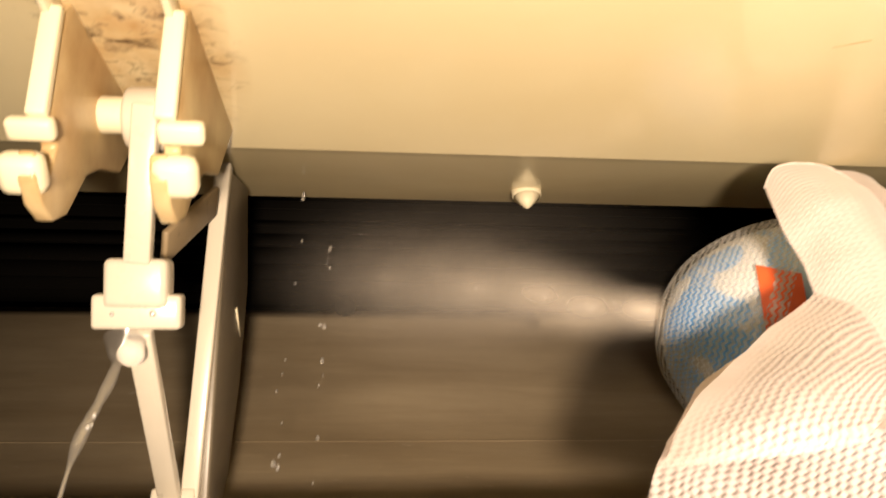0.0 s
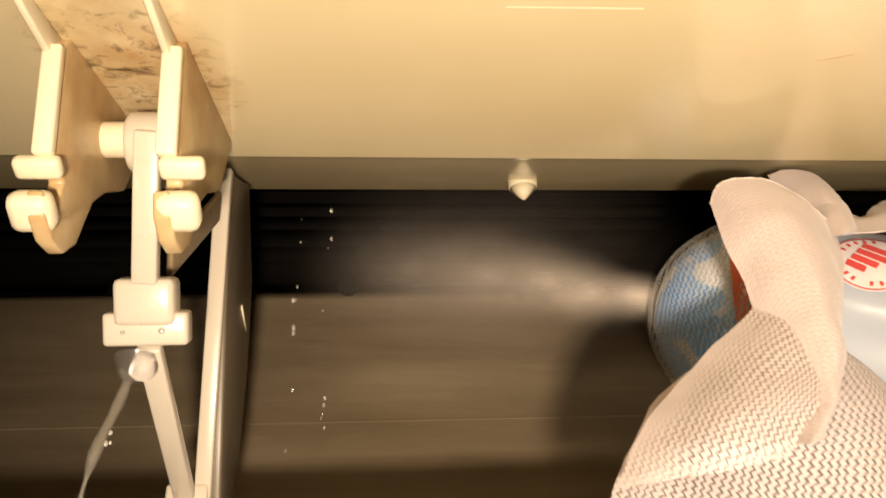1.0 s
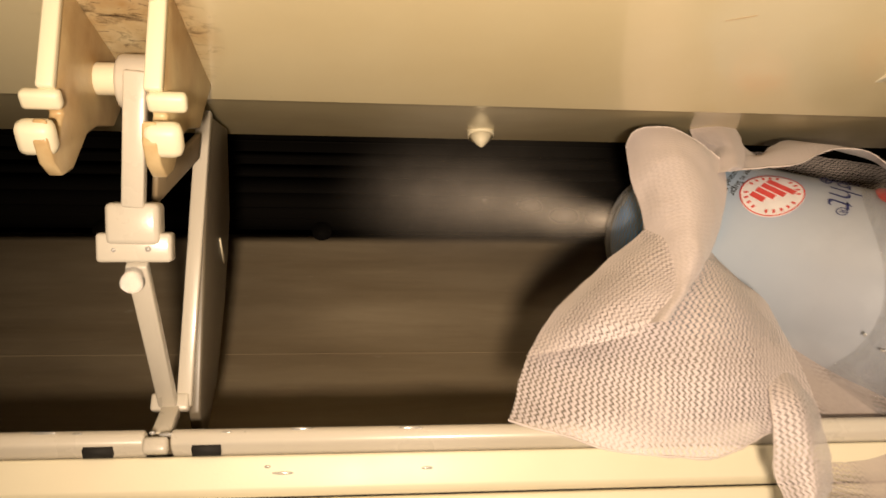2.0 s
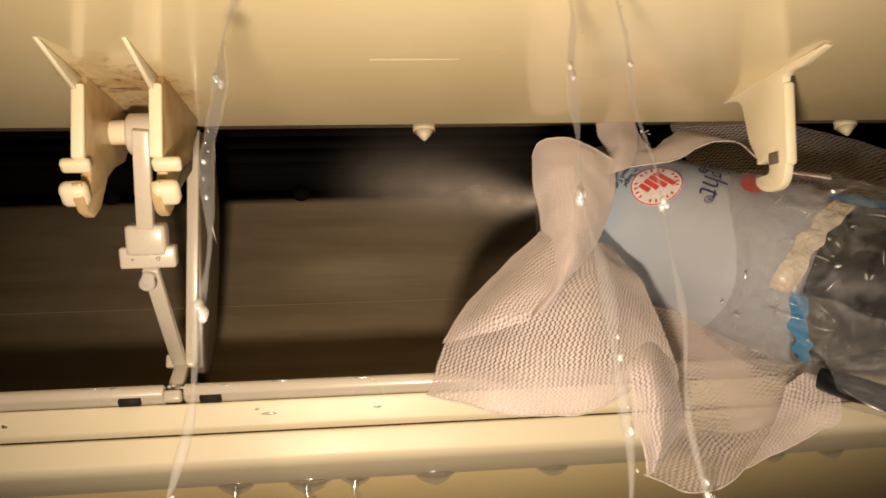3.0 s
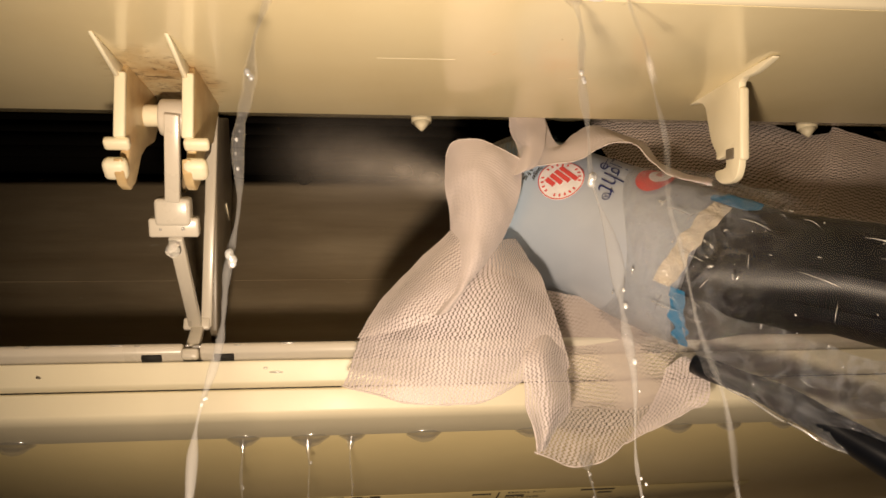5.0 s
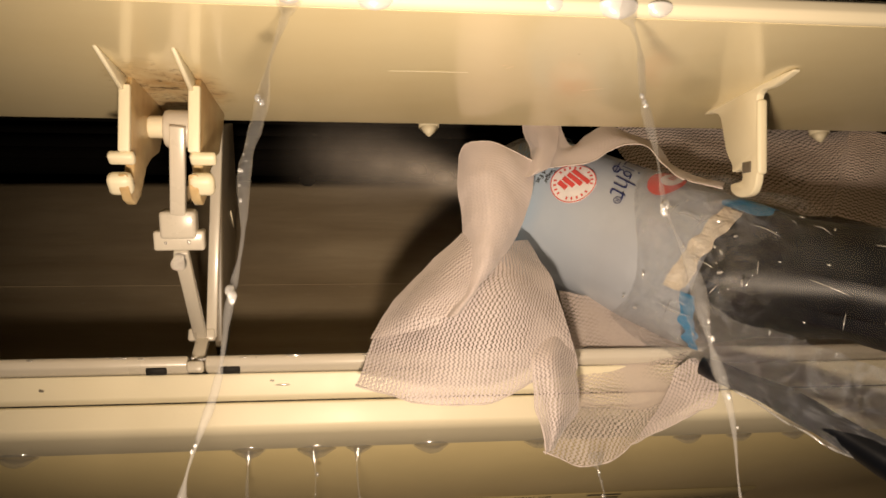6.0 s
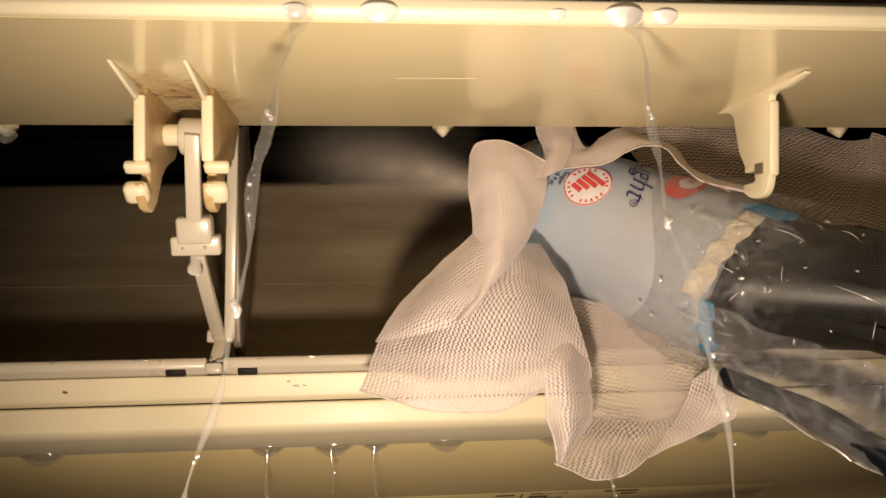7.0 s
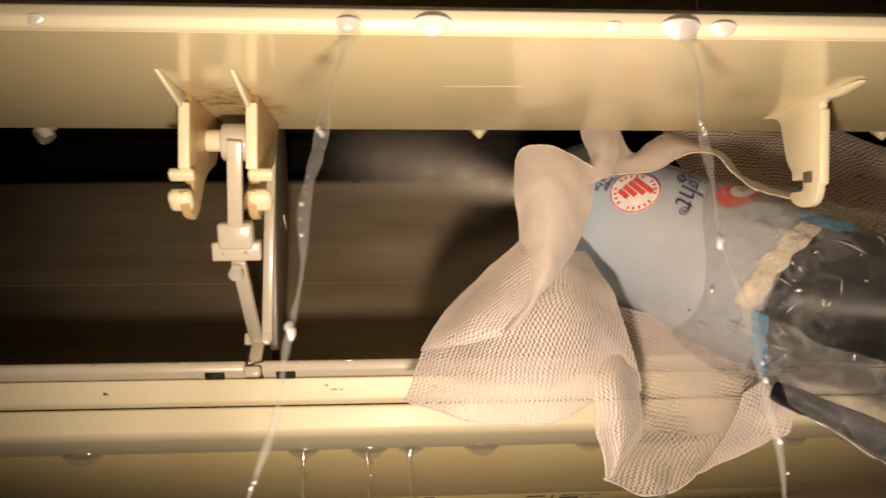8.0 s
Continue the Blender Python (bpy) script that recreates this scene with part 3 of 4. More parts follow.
def rating_label():
    lab = part("rating_label", bar((-0.30, 0.262, -0.13885), (0.24, 0.262, -0.13885), 0.060, 0.0005, (0, 1, -0.061), 0.0), label_mat, unit, "rating label printed in dark ink")

    def words(text, x, y, size, name="label_text"):
        cu = bpy.data.curves.new(name, "FONT")
        cu.body, cu.size, cu.extrude = text, size, 0.00005
        tmp = bpy.data.objects.new(name, cu)
        me = bpy.data.meshes.new_from_object(tmp)
        me.materials.append(text_ink)
        bpy.data.objects.remove(tmp)
        ob = new(name, me)
        ob.parent = lab
        ob.matrix_basis = pose(x, y, -0.1290 - (y - 0.1034) * 0.061 - 0.0007, 180 - 3.5, 0, 0)
        return ob

    def dash(x, y, w, h):
        z = -0.1290 - (y - 0.1034) * 0.061 - 0.0007
        part("label_mark", bar((x, y, z), (x + w, y, z), h, 0.0003, (0, 1, -0.061), 0.0), text_ink, lab, "", False)

    return lab, words, dash


upper_wall()
roof_marks()
for px in (0.0, -0.2366, 0.2366):
    peg(px)
scroll()
fan()
lower_edge()
bracket()
right_hook()
label, words, dash = rating_label()
words("AIR CONDITIONER", -0.130, 0.240, 0.0095)
dash(-0.226, 0.243, 0.058, 0.0060)
dash(-0.226, 0.251, 0.036, 0.0024)
words("PHASE", -0.130, 0.250, 0.0050)
words("FREQ", -0.034, 0.238, 0.0055)
words("REFRIGERANT", -0.034, 0.250, 0.0055)
words("SERIAL NO", 0.066, 0.238, 0.0055)
words("DATE NO", 0.066, 0.250, 0.0055)
for dx, dy, dw, dh in ((-0.052, 0.234, 0.007, 0.004), (-0.040, 0.234, 0.007, 0.004), (-0.028, 0.234, 0.007, 0.004), (-0.034, 0.2435, 0.026, 0.0035), (0.066, 0.2435, 0.013, 0.0030),
                       (0.042, 0.238, 0.013, 0.0030), (0.044, 0.250, 0.011, 0.0030), (0.118, 0.236, 0.024, 0.0030), (0.132, 0.244, 0.010, 0.0030), (-0.090, 0.252, 0.040, 0.0035), (-0.175, 0.252, 0.032, 0.0032)):
    dash(dx, dy, dw, dh)
for sx in (-0.0375, 0.0600):
    part("label_mark", bar((sx, 0.233, -0.1380), (sx, 0.258, -0.1396), 0.0010, 0.0003, (1, 0, 0), 0.0), text_ink, label, "", False)

# ---- the bottle on the spray gun ----
AXIS_FOOT = Vector((0.0400, 0.0750, 0.0050))
BOTTLE = Matrix.Translation(AXIS_FOOT) @ Matrix(((-0.6172, -0.3593, 0.7000), (-0.7525, 0.5296, -0.3916), (-0.2300, -0.7684, -0.5972))).to_4x4()
R = 0.040


def lathe(profile, sides=64, wobble=0.0):
    """A body turned round its z axis from (z, radius) pairs."""
    bm = bmesh.new()
    uvl = bm.loops.layers.uv.new("UVMap")
    rings = []
    for z, r in profile:
        ring = []
        for k in range(sides):
            a = 2 * math.pi * k / sides
            rr = r + wobble * noise.noise(Vector((math.cos(a) * 2.2, math.sin(a) * 2.2, z * 45)))
            ring.append(bm.verts.new((rr * math.cos(a), rr * math.sin(a), z)))
        rings.append(ring)
    for p, q in zip(rings, rings[1:]):
        for k in range(sides):
            f = bm.faces.new((p[k], p[(k + 1) % sides], q[(k + 1) % sides], q[k]))
            for lp, kk in zip(f.loops, (k, k + 1, k + 1, k)):
                lp[uvl].uv = (kk / sides * 0.25, lp.vert.co.z * 1.3)
    return bm


def on_bottle(bm, s, deg, r=R + 0.0010, turn=0.0):
    """Bends a flat x-y shape round the bottle: x runs downwards round it, y along the axis; centred at (s, deg)."""
    c, sn = math.cos(radians(turn)), math.sin(radians(turn))
    for v in bm.verts:
        x, y, d = c * v.co.x - sn * v.co.y, sn * v.co.x + c * v.co.y, v.co.z
        a = radians(deg) + x / r
        v.co = ((r + d) * math.cos(a), (r + d) * math.sin(a), s + y)
    return bm


def disc(r, n=40, rx=1.0, rings=4):
    bm = bmesh.new()
    prev = [bm.verts.new((0, 0, 0))]
    for q in range(1, rings + 1):
        ring = [bm.verts.new((rx * r * q / rings * math.cos(2 * math.pi * k / n), r * q / rings * math.sin(2 * math.pi * k / n), 0)) for k in range(n)]
        for k in range(n):
            if q == 1:
                bm.faces.new((prev[0], ring[k], ring[(k + 1) % n]))
            else:
                bm.faces.new((prev[k], ring[k], ring[(k + 1) % n], prev[(k + 1) % n]))
        prev = ring
    return bm


def annulus(r0, r1, n=40, rx=1.0):
    bm = bmesh.new()
    a = [bm.verts.new((rx * r0 * math.cos(2 * math.pi * k / n), r0 * math.sin(2 * math.pi * k / n), 0)) for k in range(n)]
    b = [bm.verts.new((rx * r1 * math.cos(2 * math.pi * k / n), r1 * math.sin(2 * math.pi * k / n), 0)) for k in range(n)]
    for k in range(n):
        bm.faces.new((a[k], b[k], b[(k + 1) % n], a[(k + 1) % n]))
    return bm


def quad(x0, y0, x1, y1, lean=0.0, n=6, jag=0.0):
    """A strip; jag tears its long edges and crumples it."""
    bm = bmesh.new()
    lo = [bm.verts.new((x0 + (x1 - x0) * k / n, y0 + lean * k / n, 0)) for k in range(n + 1)]
    hi = [bm.verts.new((x0 + (x1 - x0) * k / n, y1 + lean * k / n, 0)) for k in range(n + 1)]
    for k in range(n):
        bm.faces.new((lo[k], lo[k + 1], hi[k + 1], hi[k]))
    if jag:
        bmesh.ops.subdivide_edges(bm, edges=bm.edges, cuts=2, use_grid_fill=True)
        for v in bm.verts:
            v.co += Vector((0, noise.noise(v.co * 170) * jag * 1.4, abs(noise.noise(v.co * 260 + Vector((7, 0, 0)))) * 0.0011))
    return bm


def letters(text, size, shear=0.0, thin=0.0):
    cu = bpy.data.curves.new("letters", "FONT")
    cu.offset = -thin
    cu.body, cu.size, cu.shear, cu.align_x, cu.align_y = text, size, shear, "CENTER", "CENTER"
    tmp = bpy.data.objects.new("letters", cu)
    me = bpy.data.meshes.new_from_object(tmp)
    bpy.data.objects.remove(tmp)
    bm = bmesh.new()
    bm.from_mesh(me)
    bpy.data.meshes.remove(me)
    return bm


def spray_bottle():
    b = tagged(new("spray_bottle"), "pale blue plastic drink bottle fitted over a black spray gun, wet", "bottle")
    prof = [(-0.010, 0.0005), (-0.0095, 0.010), (-0.0065, 0.0175), (-0.001, 0.0245), (0.006, 0.0305), (0.014, 0.0355), (0.022, 0.0385), (0.030, R), (0.060, R), (0.108, R), (0.134, R), (0.137, R - 0.0015), (0.1375, R - 0.004)]
    sm = [tuple(q) for q in smooth_line(prof, 3)]
    part("bottle_body", lathe(sm), bottle_mat, b, "milky pale blue bottle wall")
    part("shoulder_print", on_bottle(quad(-0.014, -0.003, 0.008, 0.010, 0.008), 0.022, 6, R + 0.0016), orange_ink, b, "orange-red printed band")
    logo = part("round_logo", on_bottle(disc(0.0120), 0.0608, -27, R + 0.0010), white_ink, b, "white round emblem with red bars")
    part("logo_ring", on_bottle(annulus(0.0115, 0.0120), 0.0608, -27, R + 0.0016), red_ink, logo)
    for i in range(4):
        h = 0.0128 - 0.0022 * i
        part("logo_bar", on_bottle(quad(-0.0064 + 0.0033 * i, -0.0062, -0.0038 + 0.0033 * i, -0.0062 + h, 0.0003), 0.0608, -27, R + 0.0016, -18), red_ink, logo)
    for i in range(22):
        if i % 11 in (0, 5):
            continue
        a = 2 * math.pi * i / 22
        tick = quad(-0.0005, -0.0008, 0.0005, 0.0008, 0.0, 1)
        bmesh.ops.transform(tick, matrix=Matrix.Rotation(a, 4, "Z") @ Matrix.Translation((0, 0.0097, 0)), verts=tick.verts)
        part("logo_tick", on_bottle(tick, 0.0608, -27, R + 0.0016), red_ink, logo)
    part("script_word", on_bottle(letters("Light", 0.0172, 0.45, 0.0002), 0.0822, -53, R + 0.0012, 14), navy_ink, b, "navy script word on the bottle")
    part("script_tail", on_bottle(quad(-0.010, -0.0066, 0.0015, -0.0060, 0.002), 0.0800, -53, R + 0.0012, 6), navy_ink, b)
    ring = part("registered_mark", on_bottle(annulus(0.0017, 0.0021, 24), 0.0872, -25.5, R + 0.0012), navy_ink, b)
    part("registered_letter", on_bottle(letters("R", 0.0032), 0.0872, -25.5, R + 0.0012), navy_ink, ring)
    oval = part("red_oval", on_bottle(disc(0.0084, 40, 1.7), 0.1015, -60, R + 0.0012), red_ink, b, "red oval emblem")
    part("oval_swirl", on_bottle(disc(0.0050, 32, 1.6), 0.1030, -63, R + 0.0018), white_ink, oval)
    for i in range(3):
        part("oval_stroke", on_bottle(quad(-0.0036 + 0.0024 * i, -0.0018, -0.0026 + 0.0024 * i, 0.0014, 0.0004, 2), 0.1030, -63, R + 0.0024), red_ink, oval)
    part("small_print", on_bottle(letters("Lower in Sugar", 0.0040), 0.0470, -36, R + 0.0012), text_ink, b)
    part("small_print", on_bottle(letters("Saturated Fat", 0.0040), 0.0428, -32, R + 0.0012), text_ink, b)
    cover = lathe([tuple(q) for q in smooth_line([(-0.0120, 0.004), (-0.0115, 0.0120), (-0.0080, 0.0198), (-0.002, 0.0268), (0.005, 0.0328), (0.013, 0.0378), (0.021, 0.0410), (0.031, 0.0424)], 4)], 64, 0.0006)
    part("net_cover", cover, net_dome, b, "white net stretched over the blue shoulder")
    gun = lathe([(0.133, 0.006), (0.1335, 0.033), (0.138, 0.036), (0.150, 0.035), (0.165, 0.031), (0.20, 0.0275), (0.25, 0.027), (0.36, 0.030), (0.361, 0.001)], 48, 0.0020)
    for v in gun.verts:
        v.co.y -= 0.026 * min(1.0, max(0.0, (v.co.z - 0.138) / 0.08))
    g = part("spray_gun", gun, navy_black, b, "black spray gun body inside clear film")
    for a0 in (-60, -15, 30):
        rib = on_bottle(quad(-0.0035, -0.05, 0.0035, 0.05, 0.004, 3), 0.215, a0, 0.0295)
        for v in rib.verts:
            v.co.y -= 0.026 * min(1.0, max(0.0, (v.co.z - 0.138) / 0.08))
        part("grip_rib", rib, navy_black, g)
    part("tape_band", on_bottle(quad(-0.023, -0.0055, 0.0265, 0.0040, -0.010, 14, 0.0014), 0.1405, -19, R + 0.0012), tape_mat, b, "cream tape band, crinkled and shiny")
    part("blue_tape", on_bottle(quad(-0.018, -0.0042, 0.0150, 0.0026, 0.007, 12, 0.0020), 0.1385, 42, R + 0.0014), blue_tape, b, "torn blue tape")
    part("blue_tape", on_bottle(quad(-0.008, -0.007, 0.006, 0.012, -0.004, 10, 0.0028), 0.1430, -60, R + 0.0014), blue_tape, b, "torn blue tape")
    return b


def tube(line, r):
    """A thin round bead along a line, tapering at both ends."""
    bm = bmesh.new()
    rings = []
    for k, p in enumerate(line):
        d = (line[min(k + 1, len(line) - 1)] - line[max(k - 1, 0)]).normalized()
        u = d.orthogonal().normalized()
        w = d.cross(u)
        rr = r * (0.15 + 0.85 * math.sin(math.pi * k / (len(line) - 1)) ** 0.6)
        rings.append([bm.verts.new(p + (u * math.cos(math.pi * q / 4) + w * math.sin(math.pi * q / 4)) * rr) for q in range(8)])
    for p, q in zip(rings, rings[1:]):
        for k in range(8):
            bm.faces.new((p[k], p[(k + 1) % 8], q[(k + 1) % 8], q[k]))
    return bm


def film_sleeve():
    f = tagged(new("plastic_film"), "clear crumpled plastic film wrapped over the spray gun", "plastic film")
    prof = [(0.100, R + 0.0012), (0.104, R + 0.0030), (0.112, R + 0.0036), (0.130, R + 0.0044), (0.150, R + 0.0046), (0.19, R + 0.005), (0.25, R + 0.008), (0.36, R + 0.014)]
    bm = lathe([tuple(q) for q in smooth_line(prof, 16)], 190)
    for v in bm.verts:
        k = min(1.0, max(0.0, (v.co.z - 0.101) / 0.016))
        a = math.atan2(v.co.y, v.co.x)
        n1 = 1 - 2 * abs(noise.noise(Vector((v.co.x * 60, v.co.y * 60, v.co.z * 32))))
        n3 = 1 - 2 * abs(noise.noise(Vector((v.co.x * 95 + 3, v.co.y * 95, v.co.z * 110 + v.co.x * 60))))
        n2 = noise.noise(v.co * 170)
        v.co += Vector((v.co.x, v.co.y, 0)).normalized() * k * (0.0036 * (n1 - 0.4) + 0.0022 * max(0.0, n3 - 0.25) + 0.0010 * n2 + 0.0012)
        v.co.z += 0.011 * math.sin(2.3 * a + 0.7) * max(0.0, 1 - (v.co.z - 0.100) / 0.05)
    part("sleeve", bm, film_mat, f)
    rng = random.Random(17)
    # Small white beads added to stand in for pinpoint glints on the film.
    for k in range(34):
        a, s, r = rng.uniform(-62, 40), rng.choice((rng.uniform(0.106, 0.150), rng.uniform(0.145, 0.22))), rng.uniform(0.00025, 0.00065)
        bm = bmesh.new()
        bmesh.ops.create_icosphere(bm, subdivisions=2, radius=r)
        turn = Matrix.Rotation(radians(a), 4, "Z") @ Matrix.Translation((R + 0.0062, 0, s)) @ Matrix.Rotation(rng.uniform(0, 3), 4, "X")
        bmesh.ops.transform(bm, matrix=turn @ Matrix.Diagonal((0.5, 1.0, rng.uniform(1.0, 2.6), 1)), verts=bm.verts)
        part("glint_bead", bm, glint_mat, f)
    # short white ridges that paint the highlights on the film's sharp creases
    for k in range(20):
        s0, a0 = rng.uniform(0.112, 0.215), rng.uniform(-66, 44)
        ds, da = rng.choice(((rng.uniform(0.003, 0.009), rng.uniform(-4, 4)), (rng.uniform(-0.003, 0.003), rng.uniform(3, 10)), (rng.uniform(0.008, 0.020), rng.uniform(-3, 2))))
        line = []
        for q in range(9):
            u = q / 8
            a = radians(a0 + da * u)
            rr = R + 0.0058 + 0.0012 * math.sin(u * 3.1)
            line.append(Vector((rr * math.cos(a), rr * math.sin(a), s0 + ds * u)))
        part("crease_highlight", tube(line, 0.00026), crease_mat, f)
    return f


def black_hose():
    a, b, c = Vector((0.115, 0.016, -0.125)), Vector((0.142, 0.000, -0.147)), Vector((0.174, -0.022, -0.184))
    pts = smooth_line([a, b, c], 8)
    bm = bmesh.new()
    rings = []
    for k, p in enumerate(pts):
        d = Vector(pts[min(k + 1, len(pts) - 1)]) - Vector(pts[max(k - 1, 0)])
        q = d.to_track_quat("Z", "Y")
        r = 0.0060 + 0.0003 * k + 0.0006 * math.sin(k * 0.9)
        rings.append([bm.verts.new(Vector(p) + q @ Vector((r * math.cos(w * math.pi / 10), r * 0.7 * math.sin(w * math.pi / 10), 0))) for w in range(20)])
    for p, q in zip(rings, rings[1:]):
        for w in range(20):
            bm.faces.new((p[w], p[(w + 1) % 20], q[(w + 1) % 20], q[w]))
    bm.faces.new(rings[0])
    return tagged(part("hose", bm, navy_black), "black rubber hose under the plastic film", "hose")


def film_skirt():
    rows = [
        [(0.096, -0.014, -0.100), (0.114, -0.024, -0.115), (0.132, -0.034, -0.129), (0.151, -0.044, -0.143), (0.166, -0.054, -0.154)],
        [(0.105, -0.006, -0.115), (0.118, -0.014, -0.128), (0.136, -0.022, -0.143), (0.155, -0.030, -0.158), (0.169, -0.040, -0.171)],
        [(0.112, 0.002, -0.130), (0.126, -0.004, -0.141), (0.140, -0.012, -0.157), (0.158, -0.018, -0.171), (0.174, -0.026, -0.185)],
        [(0.117, 0.006, -0.135), (0.133, 0.000, -0.151), (0.143, -0.008, -0.163), (0.159, -0.014, -0.176), (0.175, -0.022, -0.189)]]
    flap = tagged(new("film_flap"), "loose flap of clear plastic film hanging below the gun", "plastic film")
    part("film_sheet", loft(rows, 8, 8, 0.003, 4), flap_mat, flap)
    edge = [Vector(p) + noise.noise_vector(Vector(p) * 70) * 0.002 for p in smooth_line(rows[-1], 8)]
    part("rolled_edge", tube(edge, 0.0006), crease_mat, flap, "milky rolled edge of the film")
    return flap


def cloth_pieces():
    c = tagged(new("net_cloth"), "white knitted net cloth draped over the bottle, soaked", "cloth")

    def lay(name, rows, ripple, seed, mat=net, label="", su=8, sv=8, hems=()):
        ob = part(name, loft(rows, su, sv, ripple, seed), mat, c, label)
        for line in hems:
            guide = {"top": rows[0], "bottom": rows[-1], "left": [r[0] for r in rows], "right": [r[-1] for r in rows]}[line]
            hem(smooth_line(guide, 8), ripple, seed, ob)
        return ob

    def hem(line, ripple, seed, owner):
        """The thick, slightly frayed border of the cloth."""
        bm = bmesh.new()
        rings = []
        for k, p in enumerate(line):
            p = Vector(p)
            p = p + noise.noise_vector(p * 70 + Vector((seed, 0, 0))) * ripple + noise.noise_vector(p * 190 + Vector((0, seed, 0))) * ripple * 0.3
            d = (Vector(line[min(k + 1, len(line) - 1)]) - Vector(line[max(k - 1, 0)])).normalized()
            u = d.orthogonal().normalized()
            w = d.cross(u)
            r = 0.00034 + 0.0003 * noise.noise(p * 900)
            rings.append([bm.verts.new(p + (u * math.cos(a) + w * math.sin(a)) * r) for a in [math.pi * q / 4 for q in range(8)]])
        for p, q in zip(rings, rings[1:]):
            for k in range(8):
                bm.faces.new((p[k], p[(k + 1) % 8], q[(k + 1) % 8], q[k]))
        part("hem", bm, hem_mat, owner)

    lay("main_fold", [
        [(0.010, 0.010, -0.058), (0.019, 0.002, -0.066), (0.029, 0.006, -0.062), (0.040, 0.020, -0.054)],
        [(-0.021, 0.016, -0.079), (0.001, -0.002, -0.089), (0.023, -0.006, -0.090), (0.048, 0.010, -0.083)],
        [(-0.037, 0.016, -0.102), (-0.010, 0.000, -0.110), (0.021, -0.004, -0.112), (0.052, 0.010, -0.107)],
        [(-0.044, 0.014, -0.119), (-0.013, 0.002, -0.126), (0.020, 0.000, -0.126), (0.054, 0.012, -0.125)],
        [(-0.047, 0.012, -0.128), (-0.019, 0.006, -0.139), (0.012, 0.006, -0.140), (0.035, 0.008, -0.130)]], 0.0012, 1, hems=("bottom",))
    lay("fold_over", [
        [(0.006, 0.002, -0.057), (0.009, -0.005, -0.068), (0.015, -0.006, -0.076)],
        [(-0.021, 0.008, -0.081), (-0.010, -0.008, -0.091), (0.005, -0.010, -0.092)],
        [(-0.033, 0.010, -0.095), (-0.021, -0.006, -0.103), (-0.003, -0.010, -0.103)],
        [(-0.040, 0.010, -0.107), (-0.023, -0.002, -0.109), (-0.009, -0.008, -0.108)]], 0.0008, 12)
    lay("upright_fold", [
        [(0.007, 0.004, -0.016), (0.011, 0.000, -0.010), (0.021, -0.004, -0.011), (0.032, -0.003, -0.015), (0.045, 0.004, -0.019)],
        [(0.005, 0.003, -0.027), (0.012, -0.005, -0.028), (0.020, -0.009, -0.030), (0.031, -0.006, -0.029), (0.043, 0.002, -0.030)],
        [(0.005, 0.002, -0.045), (0.011, -0.006, -0.049), (0.018, -0.010, -0.051), (0.028, -0.006, -0.051), (0.037, 0.004, -0.051)],
        [(0.005, 0.002, -0.063), (0.009, -0.007, -0.069), (0.014, -0.011, -0.073), (0.020, -0.007, -0.072), (0.026, 0.002, -0.069)],
        [(0.003, 0.001, -0.084), (0.004, -0.008, -0.090), (0.006, -0.012, -0.093), (0.010, -0.010, -0.091), (0.013, -0.006, -0.086)],
        [(-0.009, -0.004, -0.103), (-0.007, -0.010, -0.106), (-0.006, -0.012, -0.107), (-0.003, -0.012, -0.106), (-0.000, -0.010, -0.104)]], 0.001, 5, mat=net_upright, hems=("top",))
    lay("top_band", [
        [(0.066, 0.020, 0.019), (0.068, 0.014, -0.003), (0.078, 0.014, 0.004), (0.090, 0.016, 0.011), (0.101, 0.012, 0.003), (0.111, 0.006, -0.007), (0.114, -0.002, -0.024), (0.119, -0.010, -0.037), (0.131, -0.018, -0.046)],
        [(0.055, 0.012, -0.002), (0.061, 0.008, -0.011), (0.073, 0.004, -0.010), (0.085, 0.004, -0.005), (0.096, 0.000, -0.008), (0.105, -0.004, -0.017), (0.108, -0.010, -0.031), (0.114, -0.016, -0.042), (0.127, -0.022, -0.050)],
        [(0.046, 0.008, -0.021), (0.059, 0.002, -0.022), (0.072, -0.001, -0.023), (0.082, -0.002, -0.017), (0.092, -0.004, -0.014), (0.101, -0.006, -0.017), (0.106, -0.011, -0.030), (0.111, -0.017, -0.043), (0.126, -0.023, -0.052)]], 0.0007, 6, mat=net_upright, hems=("bottom",))
    lay("loop_fold", [
        [(0.046, 0.018, 0.019), (0.050, 0.014, 0.018), (0.057, 0.012, 0.016), (0.064, 0.014, 0.014)],
        [(0.045, 0.016, 0.007), (0.047, 0.008, -0.003), (0.051, 0.004, -0.005), (0.062, 0.010, 0.002)],
        [(0.046, 0.012, -0.005), (0.047, 0.004, -0.011), (0.051, 0.002, -0.013), (0.058, 0.006, -0.011)],
        [(0.043, 0.006, -0.017), (0.043, 0.000, -0.024), (0.046, -0.002, -0.026), (0.052, 0.002, -0.023)],
        [(0.036, 0.002, -0.028), (0.039, -0.002, -0.031), (0.042, -0.002, -0.030), (0.046, 0.002, -0.026)]], 0.0006, 15, mat=net_upright, hems=("left",))
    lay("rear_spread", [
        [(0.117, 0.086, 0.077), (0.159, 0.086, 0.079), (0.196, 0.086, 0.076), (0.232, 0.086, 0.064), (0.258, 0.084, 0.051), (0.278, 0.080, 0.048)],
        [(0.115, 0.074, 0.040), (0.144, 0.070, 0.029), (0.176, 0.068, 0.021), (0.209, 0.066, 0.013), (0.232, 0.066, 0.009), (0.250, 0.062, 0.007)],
        [(0.119, 0.060, 0.009), (0.148, 0.056, -0.007), (0.172, 0.054, -0.014), (0.199, 0.052, -0.023), (0.214, 0.052, -0.028), (0.226, 0.050, -0.031)]], 0.0012, 7, mat=net_far_lightened)
